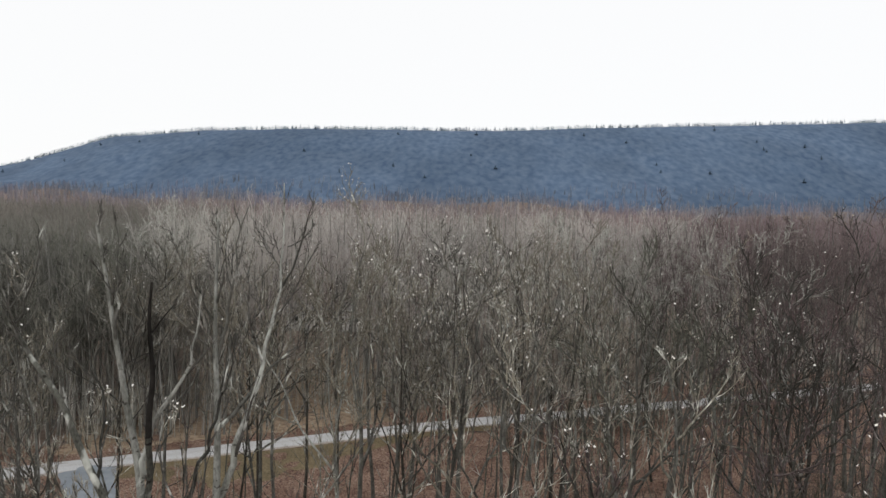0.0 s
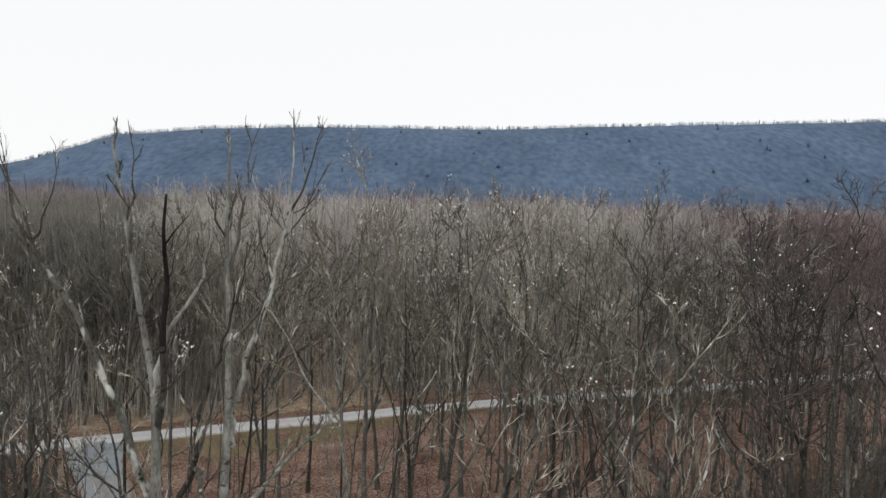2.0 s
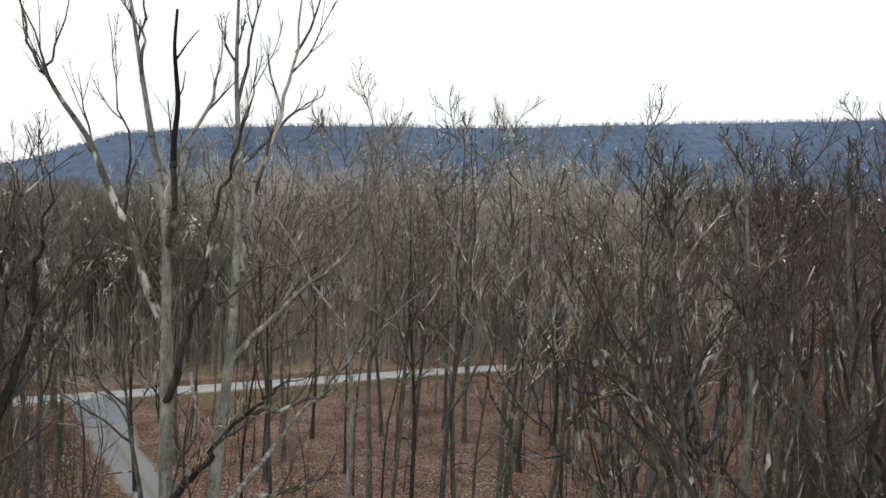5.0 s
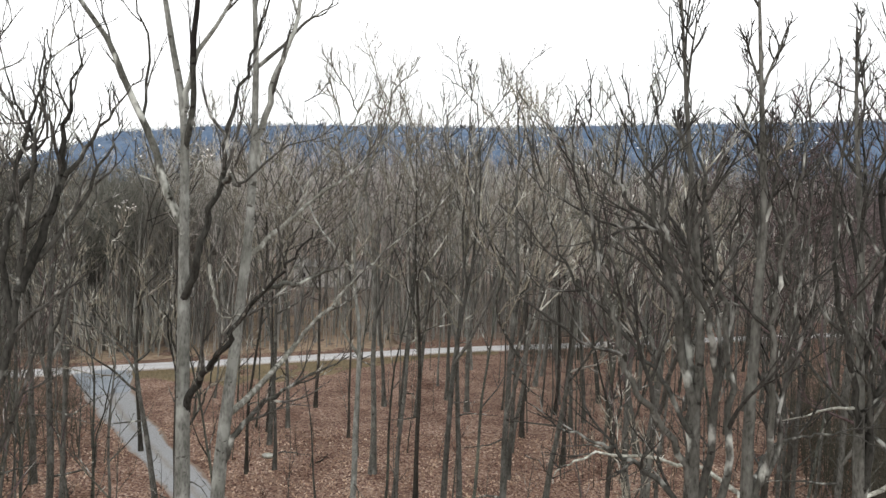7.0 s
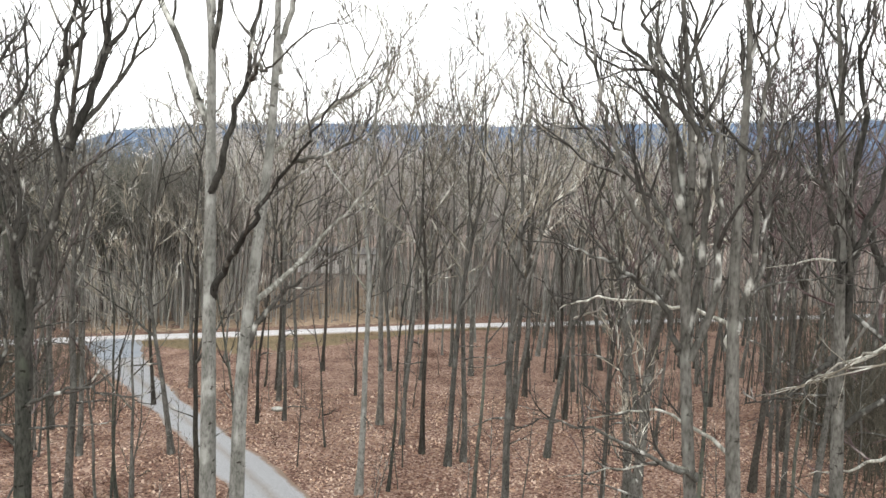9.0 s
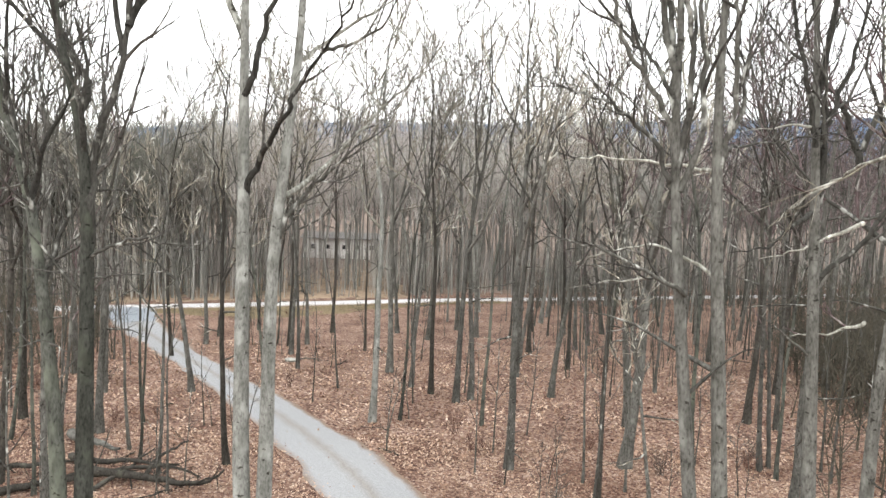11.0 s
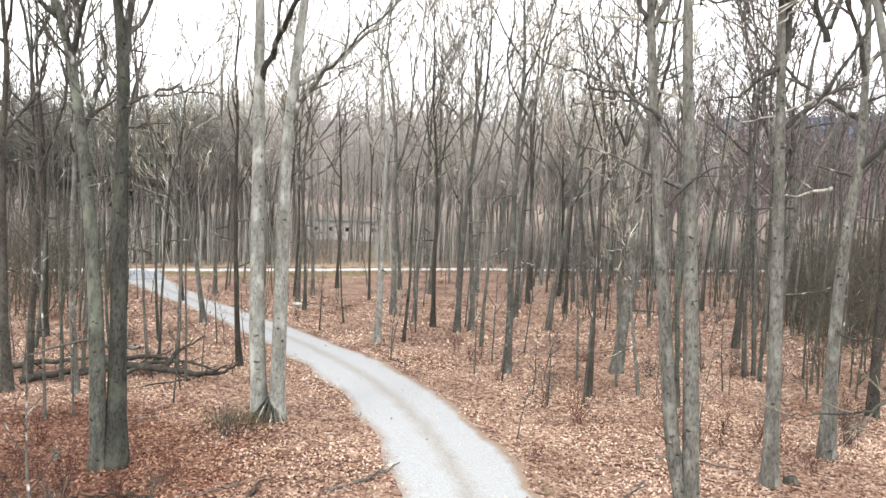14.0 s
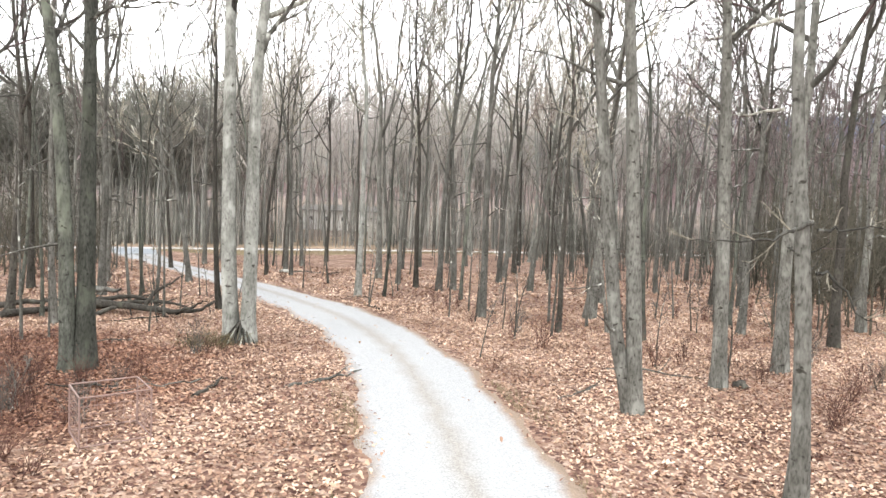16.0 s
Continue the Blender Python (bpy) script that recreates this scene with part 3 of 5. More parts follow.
tagged(new("road", lane("road", ROAD_LINE, 3.0, 0.10, ROAD, rng, ragged=0.05)), "pale country road crossing the woods", "road", kind="structure")
tagged(new("driveway", lane("driveway", DRIVE_LINE, 2.4, 0.06, DRIVE, rng, flare=1.1)), "light grey gravel driveway curving between trees", "driveway", kind="structure")

tagged(new("drive_apron", lane("drive_apron", [(-24.6, 49.9), (-26.4, 52.6), (-29.2, 57.4)], 2.4, 0.085, APRON, rng, ragged=0.05, flare=1.1)), "smooth damp blue-grey asphalt apron where the drive meets the road", "driveway", kind="structure")

# ---- trees beside the drive ----
MATS = (BARK, LIMB, TWIG)
PALE = (BARK_PALE, LIMB, TWIG_PALE)
DARK = (BARK_DARK, LIMB_DARK, TWIG)


def bole(points, r0, sides=10, per=4):
    """A trunk through given points, with a flared foot."""
    line = spline(points, per)
    n = len(line) - 1
    total = line[-1].z - line[0].z
    radii = [max(0.015, r0 * (1 - 0.9 * ((p.z - line[0].z) / total) ** 1.1)) for p in line]
    radii[0] *= 1.5
    radii[1] *= 1.1
    return line, radii, sides


def shift(points, at):
    return [(x - at[0], y - at[1], z) for x, y, z in points]


rng = random.Random(11)
C = (-5.1, 16.4)
twin_a = bole(shift([(-5.3, 16.4, -0.2), (-5.45, 16.4, 2.5), (-5.5, 16.4, 7.5), (-5.58, 16.5, 13.0), (-5.62, 16.5, 15.8), (-5.91, 16.5, 17.5), (-6.15, 16.5, 18.9), (-6.36, 16.5, 20.2), (-6.55, 16.5, 21.2)], C), 0.235)
twin_b = bole(shift([(-4.85, 16.35, -0.2), (-4.8, 16.4, 3.0), (-4.72, 16.4, 7.5), (-4.45, 16.5, 10.6), (-4.18, 16.6, 13.6), (-4.13, 16.7, 16.9), (-4.24, 16.8, 19.1), (-4.23, 16.9, 21.3)], C), 0.215)
# pale stub and the long limb to one side
twin_limbs = [
    ([(-4.78, 15.80, 12.70), (-4.55, 15.60, 12.11), (-4.38, 15.50, 11.72), (-4.00, 15.40, 11.76), (-3.56, 15.30, 11.91)], 0.04, 3, LIMB_PALE),
    ([(-5.58, 16.5, 13.3), (-6.33, 16.6, 15.1), (-7.25, 16.7, 17.17), (-8.2, 16.8, 18.6), (-8.75, 16.8, 19.6), (-9.2, 16.9, 21.1)], 0.10, 5, LIMB_GREY),
    ([(-6.5, 16.65, 15.5), (-6.58, 16.7, 15.9), (-6.52, 16.8, 17.48), (-6.85, 16.8, 18.45), (-7.0, 16.8, 20.2)], 0.045, 4),
    ([(-5.62, 16.5, 15.5), (-5.58, 16.5, 16.1), (-5.31, 16.5, 17.25), (-4.64, 16.5, 18.41), (-4.4, 16.5, 19.8)], 0.09, 5, BARK_PALE),
    ([(-8.5, 16.8, 18.9), (-8.23, 16.9, 19.5), (-8.02, 17.0, 20.3), (-8.1, 17.0, 21.3)], 0.03, 3),
]
# leaders and the limbs high in the crown
twin_limbs += [
    ([(-6.1, 16.5, 18.7), (-6.1, 16.45, 19.6), (-6.03, 16.4, 20.5), (-6.15, 16.3, 21.6)], 0.04, 3),
    ([(-4.2, 16.8, 18.4), (-3.91, 16.8, 20.0), (-3.62, 16.8, 21.7)], 0.045, 3),
    ([(-4.13, 16.7, 14.8), (-4.02, 16.8, 15.7), (-3.69, 16.8, 16.94), (-3.4, 17.2, 18.3), (-3.18, 17.8, 19.85), (-3.2, 18.1, 22.2)], 0.095, 5, BARK_PALE),
    ([(-3.22, 17.88, 19.7), (-2.73, 18.0, 20.9), (-2.47, 18.0, 22.0)], 0.035, 3),
    ([(-4.15, 16.7, 17.0), (-3.16, 17.3, 18.2), (-2.5, 17.6, 18.75)], 0.05, 4),
]
# limbs out over the drive
twin_limbs += [
    ([(-5.52, 16.45, 9.2), (-5.42, 16.38, 9.6), (-5.03, 16.1, 10.24), (-4.49, 15.3, 10.77), (-4.03, 14.75, 11.28), (-3.7, 14.5, 11.83), (-2.98, 13.84, 12.54), (-2.3, 13.0, 13.16), (-1.84, 12.3, 13.6)], 0.10, 7, LIMB_DARK),
    ([(-3.04, 13.9, 12.5), (-2.66, 13.9, 12.6), (-2.38, 13.76, 12.64), (-1.78, 13.6, 12.93), (-1.4, 12.9, 13.2), (-1.2, 12.6, 13.7)], 0.052, 5, LIMB_GREY),
    ([(-5.54, 16.45, 11.9), (-5.22, 16.2, 12.58), (-5.08, 16.2, 13.15), (-4.9, 16.2, 13.9), (-4.62, 16.2, 14.55), (-4.6, 16.2, 15.45), (-4.4, 16.2, 16.1), (-4.12, 16.2, 16.95), (-3.9, 16.2, 17.75), (-3.72, 16.2, 18.3), (-3.6, 16.2, 19.2)], 0.09, 7, LIMB_DARK),
]
twin_limbs += [
    ([(-4.63, 16.2, 14.5), (-4.35, 15.7, 14.5), (-3.99, 14.9, 14.58), (-3.75, 14.4, 14.35), (-3.49, 14.3, 14.5), (-2.7, 14.0, 15.05), (-1.85, 13.8, 15.2)], 0.06, 4),
    ([(-4.52, 16.5, 9.4), (-4.05, 17.3, 9.9), (-3.43, 18.3, 10.74), (-2.73, 18.5, 11.55), (-1.91, 18.8, 12.49), (-1.08, 19.4, 13.32), (-0.06, 20.5, 14.17)], 0.085, 9, LIMB_PALE),
]
# lower pale limbs
twin_limbs += [
    ([(-4.7, 16.4, 8.0), (-4.4, 16.45, 8.86), (-4.1, 16.5, 9.25), (-3.81, 16.4, 9.62), (-3.05, 15.9, 10.19), (-2.28, 15.2, 10.73), (-1.6, 15.0, 11.1)], 0.085, 9, LIMB),
    ([(-4.25, 16.6, 12.8), (-3.42, 17.5, 13.8), (-2.27, 18.4, 14.9), (-1.38, 19.0, 16.0)], 0.07, 9, LIMB_PALE),
]
NO_LIMBS = [(3, 0.75, 0.08, 30, 6, 6, 0.1, 0.14, 0.018), (5, 0.3, 0.5, 26, 7, 4, 0.09, 0.15, 0.012),
            (4, 0.25, 0.5, 24, 3, 3, 0.08, 0.13, 0.0075), (2, 0.3, 0.6, 20, 1, 3, 0.06, 0.08, 0.0055)]
tree_thing("twin_tree", (*C, 0), [twin_a, twin_b], NO_LIMBS, rng, "tall twin-trunked oak with smooth pale grey bark, leafless",
           (BARK_PALE, LIMB, TWIG), extra=[(shift(p, C), *rest) for p, *rest in twin_limbs])

rng = random.Random(12)
C = (4.75, 10.75)
right_twin = [bole(shift([(4.85, 10.75, -0.2), (4.75, 10.8, 2.4), (4.55, 10.8, 6.0), (4.36, 10.8, 8.9), (4.28, 10.8, 11.1), (4.31, 10.8, 13.0), (4.32, 10.8, 14.1), (4.22, 10.8, 15.4), (4.15, 10.9, 16.9)], C), 0.17),
              bole(shift([(4.78, 10.78, -0.2), (4.62, 10.8, 0.7), (4.42, 10.8, 1.7), (4.12, 10.8, 4.5), (3.69, 10.8, 8.86), (3.58, 10.8, 11.1), (3.59, 10.8, 12.3), (3.52, 10.8, 13.2), (3.4, 10.8, 14.2), (3.24, 10.8, 15.6), (3.12, 10.8, 16.8)], C), 0.15)]
# level dead branches
right_limbs = [
    ([(3.91, 10.75, 7.84), (3.51, 10.50, 8.00), (2.56, 10.40, 8.50), (1.94, 10.40, 8.67), (1.38, 10.30, 8.78)], 0.045, 5),
    ([(3.76, 10.75, 7.92), (3.31, 10.50, 8.13), (2.67, 10.40, 8.08), (1.82, 10.30, 7.93)], 0.035, 4, LIMB_PALE),
    ([(4.36, 10.9, 9.72), (4.55, 11.9, 10.03), (3.92, 12.4, 10.2), (2.9, 12.4, 10.26), (2.15, 12.1, 10.2), (1.81, 11.6, 10.1)], 0.045, 5, LIMB_PALE),
    ([(4.45, 10.9, 8.1), (3.9, 11.2, 8.5), (3.42, 11.4, 8.65), (2.59, 11.6, 8.45), (2.28, 11.8, 8.2)], 0.036, 5, LIMB_PALE),
]
# the long arched limb and the rising limbs of the fan
right_limbs += [
    ([(3.66, 10.8, 9.45), (3.53, 10.8, 9.76), (3.25, 10.8, 10.38), (2.83, 10.7, 10.72), (2.52, 10.6, 10.9), (2.22, 10.6, 11.06), (1.73, 10.7, 11.2), (1.1, 10.7, 11.25)], 0.055, 7, LIMB),
    ([(3.62, 10.80, 10.10), (3.47, 10.80, 10.75), (3.01, 10.65, 11.41), (2.62, 10.50, 11.89), (2.38, 10.50, 12.54), (2.23, 10.50, 13.10), (2.00, 10.50, 13.74), (1.92, 10.50, 14.14), (1.86, 10.6, 14.6), (1.70, 10.7, 15.1)], 0.055, 6),
    ([(3.58, 10.80, 11.00), (3.35, 10.80, 11.43), (3.09, 11.00, 11.90), (2.78, 11.20, 12.26), (2.31, 11.20, 12.82), (1.81, 11.20, 13.33), (1.65, 11.20, 13.84), (1.56, 11.1, 14.3), (1.36, 11.0, 14.7)], 0.040, 6),
    ([(3.59, 10.80, 10.58), (3.52, 10.80, 11.52), (3.35, 10.80, 12.28), (3.19, 10.80, 13.03), (3.07, 10.80, 13.61), (2.83, 10.80, 14.27), (2.76, 10.9, 14.8), (2.58, 11.1, 15.5)], 0.075, 6),
]
# inner and outer rising limbs
right_limbs += [
    ([(3.60, 10.80, 11.10), (3.48, 10.95, 12.38), (3.32, 11.10, 13.18), (3.02, 11.10, 13.86), (2.66, 11.10, 14.19), (2.39, 11.10, 14.52), (2.16, 11.2, 14.9), (2.04, 11.2, 15.5)], 0.055, 6),
    ([(3.64, 10.80, 9.90), (3.71, 10.80, 10.59), (3.72, 10.60, 11.93), (3.48, 10.40, 12.80), (3.17, 10.40, 13.35), (2.94, 10.40, 13.82), (2.88, 10.40, 14.14), (2.84, 10.3, 14.8), (2.64, 10.3, 15.5)], 0.060, 6),
    ([(3.70, 10.80, 9.55), (3.96, 10.80, 10.34), (4.05, 10.85, 11.45), (3.92, 10.90, 12.65), (3.75, 10.90, 13.40), (3.57, 10.90, 14.32), (3.52, 11.0, 15.0), (3.36, 11.1, 15.8)], 0.060, 6),
    ([(4.31, 10.80, 9.90), (4.38, 10.80, 10.27), (4.50, 10.70, 10.96), (4.45, 10.60, 12.20), (4.44, 10.60, 13.03), (4.53, 10.60, 13.60), (4.62, 10.60, 14.25), (4.64, 10.5, 14.9), (4.80, 10.4, 15.6)], 0.055, 6),
    ([(4.30, 10.8, 10.0), (4.50, 10.8, 10.6), (4.72, 10.9, 11.1), (4.78, 11.0, 11.6), (5.0, 11.1, 13.0), (5.2, 11.1, 15.0)], 0.055, 6),
]
# limbs that reach behind
right_limbs += [
    ([(4.33, 10.85, 10.05), (4.7, 11.4, 10.35), (5.25, 12.2, 10.55), (5.98, 12.45, 10.65), (6.5, 12.3, 10.75), (6.9, 11.9, 10.6)], 0.04, 5, LIMB),
]
tree_thing("forked_tree", (*C, 0), right_twin, [(6, 0.60, 0.15, 26, 7, 6, 0.08, 0.12, 0.018)] + HERO[1:], rng, "grey two-stemmed hardwood with long bare level limbs", (BARK, LIMB, TWIG),
           extra=[(shift(p, C), *rest) for p, *rest in right_limbs], crown_len=15, dead=5)

rng = random.Random(13)
C = (-7.6, 12.4)
left_pair = [bole(shift([(-7.72, 12.35, -0.2), (-7.72, 12.3, 1.5), (-7.8, 12.3, 4.0), (-7.98, 12.3, 6.2), (-8.12, 12.3, 7.4), (-8.42, 12.4, 9.0), (-8.78, 12.5, 10.1), (-9.15, 12.5, 11.6), (-9.25, 12.6, 15.4)], C), 0.19),
             bole(shift([(-7.42, 12.5, -0.2), (-7.36, 12.5, 4.6), (-7.28, 12.4, 8.5), (-7.38, 12.3, 10.5), (-7.8, 12.3, 12.3), (-7.94, 12.3, 13.5), (-8.1, 12.3, 16.2)], C), 0.215)]
# side branches
pair_limbs = [
    ([(-7.3, 12.4, 7.84), (-6.92, 12.3, 8.16), (-6.19, 12.2, 8.4), (-5.6, 12.1, 8.34), (-4.77, 12.0, 8.23)], 0.05, 6),
    ([(-7.3, 12.4, 7.55), (-6.72, 12.4, 7.65), (-5.69, 12.3, 7.74)], 0.03, 4),
    ([(-7.3, 12.4, 8.0), (-7.22, 12.4, 9.12), (-7.06, 12.4, 10.33), (-6.6, 12.4, 11.86), (-6.44, 12.4, 13.13), (-6.25, 12.4, 14.53), (-6.1, 12.4, 16.3)], 0.105, 8),
    ([(-6.62, 12.4, 11.9), (-6.74, 12.4, 13.0), (-6.62, 12.5, 14.2), (-6.4, 12.5, 15.2), (-6.16, 12.5, 15.85), (-6.07, 12.5, 16.6)], 0.060, 6),
]
# limbs of the crown
pair_limbs += [
    ([(-6.68, 12.5, 13.9), (-6.4, 12.6, 14.5), (-6.42, 12.6, 15.0), (-6.71, 12.6, 15.5), (-6.96, 12.6, 16.4)], 0.05, 5),
    ([(-6.5, 12.4, 12.5), (-6.25, 12.6, 13.3), (-6.05, 12.7, 14.3), (-5.95, 12.7, 15.1), (-5.82, 12.7, 15.7), (-5.76, 12.7, 16.6)], 0.08, 6),
    ([(-6.06, 12.7, 14.2), (-5.66, 12.8, 14.8), (-5.23, 12.8, 15.45), (-4.95, 12.8, 15.9)], 0.045, 5),
    ([(-6.5, 12.45, 12.6), (-5.84, 12.9, 13.9), (-5.47, 13.0, 14.7), (-5.2, 13.0, 15.3)], 0.05, 5),
]
tree_thing("paired_tree", (*C, 0), left_pair, [(7, 0.45, 0.30, 44, 9, 6, 0.2, 0.15, 0.028)] + HERO[1:], rng, "two close grey-green mossy trunks rising from one foot", (MOSSY, LIMB_DARK, TWIG),
           extra=[(shift(p, C), *rest) for p, *rest in pair_limbs], crown_len=17, dead=6)

rng = random.Random(14)
C = (7.35, 12.85)
bold = bole(shift([(7.35, 12.85, -0.2), (7.3, 12.85, 3.0), (7.15, 12.85, 7.5), (6.95, 12.85, 12.0), (6.83, 12.85, 13.9), (6.67, 12.85, 15.5), (6.57, 12.85, 17.1)], C), 0.17)
# side branches
bold_limbs = [
    ([(6.98, 12.80, 9.34), (6.54, 12.60, 9.07), (5.99, 12.50, 8.67), (5.25, 12.40, 8.47)], 0.06, 4),
    ([(6.91, 12.80, 11.06), (6.25, 12.60, 10.97), (5.29, 12.40, 10.84)], 0.03, 3, LIMB_PALE),
    ([(6.92, 12.80, 10.92), (7.46, 12.70, 11.33), (8.10, 12.60, 11.48)], 0.03, 3),
    ([(7.05, 12.85, 10.6), (6.74, 12.7, 11.6), (6.39, 12.6, 12.7), (6.27, 12.6, 14.1), (6.3, 12.6, 15.0), (6.2, 12.6, 16.7)], 0.060, 6),
]
# rising limbs
bold_limbs += [
    ([(6.97, 12.85, 11.5), (7.09, 12.6, 13.2), (6.96, 12.6, 14.4), (7.04, 12.6, 15.5), (7.1, 12.6, 16.9)], 0.065, 6),
    ([(7.06, 12.85, 9.3), (7.21, 12.85, 10.83), (7.3, 12.85, 11.3), (7.59, 12.85, 12.24), (7.9, 12.9, 13.6), (8.0, 12.9, 15.6)], 0.085, 7),
    ([(7.2, 12.85, 10.7), (7.04, 12.7, 11.4), (6.93, 12.6, 12.2), (6.6, 12.5, 13.6)], 0.045, 5),
    ([(7.2, 12.85, 8.0), (8.2, 12.6, 9.2), (9.0, 12.4, 10.9), (9.5, 12.3, 13.0)], 0.06, 5),
]
tree_thing("tree", (*C, 0), [bold], [(6, 0.55, 0.16, 28, 7, 6, 0.08, 0.12, 0.018)] + HERO[1:], rng, "dark-limbed leafless hardwood with steeply rising limbs", (BARK, LIMB_DARK, TWIG), "trees near the drive",
           extra=[(shift(p, C), *rest) for p, *rest in bold_limbs], crown_len=15, dead=7)

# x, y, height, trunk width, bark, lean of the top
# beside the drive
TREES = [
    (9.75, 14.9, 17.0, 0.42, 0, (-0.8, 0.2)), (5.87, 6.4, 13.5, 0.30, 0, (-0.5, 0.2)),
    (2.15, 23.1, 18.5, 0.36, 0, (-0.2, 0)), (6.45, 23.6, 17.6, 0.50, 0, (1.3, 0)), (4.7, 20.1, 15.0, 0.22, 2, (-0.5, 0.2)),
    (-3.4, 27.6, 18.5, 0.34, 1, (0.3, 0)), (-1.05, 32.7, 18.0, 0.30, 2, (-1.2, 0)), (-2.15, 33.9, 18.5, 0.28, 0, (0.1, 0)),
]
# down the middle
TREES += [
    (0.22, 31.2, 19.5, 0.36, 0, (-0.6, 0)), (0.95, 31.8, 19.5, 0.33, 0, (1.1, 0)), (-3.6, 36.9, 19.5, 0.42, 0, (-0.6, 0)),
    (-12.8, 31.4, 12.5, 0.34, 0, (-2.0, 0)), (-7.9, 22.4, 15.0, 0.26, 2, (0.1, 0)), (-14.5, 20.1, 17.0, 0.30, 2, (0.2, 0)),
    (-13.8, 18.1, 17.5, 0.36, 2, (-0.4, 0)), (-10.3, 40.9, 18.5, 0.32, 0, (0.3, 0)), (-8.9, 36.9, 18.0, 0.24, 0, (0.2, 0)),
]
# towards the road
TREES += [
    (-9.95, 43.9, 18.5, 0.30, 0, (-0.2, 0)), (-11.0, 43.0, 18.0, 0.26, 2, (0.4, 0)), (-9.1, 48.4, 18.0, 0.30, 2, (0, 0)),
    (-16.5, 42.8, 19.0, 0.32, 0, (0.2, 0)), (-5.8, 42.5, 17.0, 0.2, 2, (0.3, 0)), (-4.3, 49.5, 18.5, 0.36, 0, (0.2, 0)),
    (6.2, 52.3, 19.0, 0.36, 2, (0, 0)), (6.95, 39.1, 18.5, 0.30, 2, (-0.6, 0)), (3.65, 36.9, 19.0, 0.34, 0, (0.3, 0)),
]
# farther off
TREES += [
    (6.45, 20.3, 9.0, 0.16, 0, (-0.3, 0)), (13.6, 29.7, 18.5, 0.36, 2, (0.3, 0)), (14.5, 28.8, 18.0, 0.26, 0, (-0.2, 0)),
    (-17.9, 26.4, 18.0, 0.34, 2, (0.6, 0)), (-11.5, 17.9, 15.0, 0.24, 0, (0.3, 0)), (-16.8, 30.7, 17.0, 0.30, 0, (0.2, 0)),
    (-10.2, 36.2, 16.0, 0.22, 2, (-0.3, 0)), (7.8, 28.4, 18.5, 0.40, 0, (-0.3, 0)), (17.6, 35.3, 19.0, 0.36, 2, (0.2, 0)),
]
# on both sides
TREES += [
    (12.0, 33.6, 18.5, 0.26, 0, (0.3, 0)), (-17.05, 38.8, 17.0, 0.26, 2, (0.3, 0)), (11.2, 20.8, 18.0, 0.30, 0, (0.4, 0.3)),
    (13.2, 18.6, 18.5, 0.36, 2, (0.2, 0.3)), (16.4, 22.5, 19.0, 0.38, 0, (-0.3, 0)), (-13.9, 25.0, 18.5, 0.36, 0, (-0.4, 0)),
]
SIDE_LIMBS = {0: [([(-0.62, 0, 10.5), (-0.77, 0, 10.95), (-1.09, 0, 11.73), (-1.53, 0, 12.4), (-1.83, 0, 12.95), (-2.1, 0.1, 14.6)], 0.085, 7, LIMB_DARK), ([(-0.60, 0, 10.8), (-0.18, -0.1, 12.1), (0.16, -0.2, 12.7), (0.6, -0.2, 14.6)], 0.075, 7, LIMB_DARK), ([(-0.77, 0, 10.9), (-1.05, -0.1, 11.09), (-1.73, -0.2, 11.24)], 0.04, 5, LIMB_DARK),
                  ([(-0.43, 0.00, 9.14), (-1.36, -0.30, 8.83), (-2.11, -0.50, 8.53), (-3.15, -0.70, 8.30)], 0.055, 4, LIMB_PALE), ([(-0.25, 0.00, 6.87), (-0.77, -0.20, 6.78), (-1.55, -0.40, 6.63), (-2.24, -0.50, 6.60)], 0.05, 4, LIMB_PALE), ([(-0.47, 0.00, 9.29), (-0.12, -0.20, 9.31), (0.35, -0.40, 9.53)], 0.04, 3)],
              1: [([(-0.25, 0.1, 10.3), (-0.05, 1.2, 10.15), (0.05, 2.6, 10.05), (0.3, 3.9, 9.9), (0.1, 4.3, 9.65), (-0.2, 4.6, 9.35), (-0.38, 5.1, 8.95)], 0.04, 3, LIMB_PALE), ([(0.00, 0.00, 3.88), (-0.31, -0.10, 3.75), (-0.59, -0.20, 3.66), (-1.19, -0.30, 3.61), (-1.72, -0.40, 3.57)], 0.032, 4), ([(0.13, 0.00, 3.21), (0.24, -0.10, 3.17), (0.58, -0.20, 2.75), (0.86, -0.30, 2.48)], 0.028, 3), ([(0.08, 0.00, 3.78), (0.49, -0.10, 3.83), (0.97, -0.20, 3.85)], 0.026, 3)]}
LABELS = ["grey-barked leafless hardwood standing in fallen leaves", "slender pale grey leafless tree beside the drive",
          "dark-barked leafless forest tree among the leaves"]
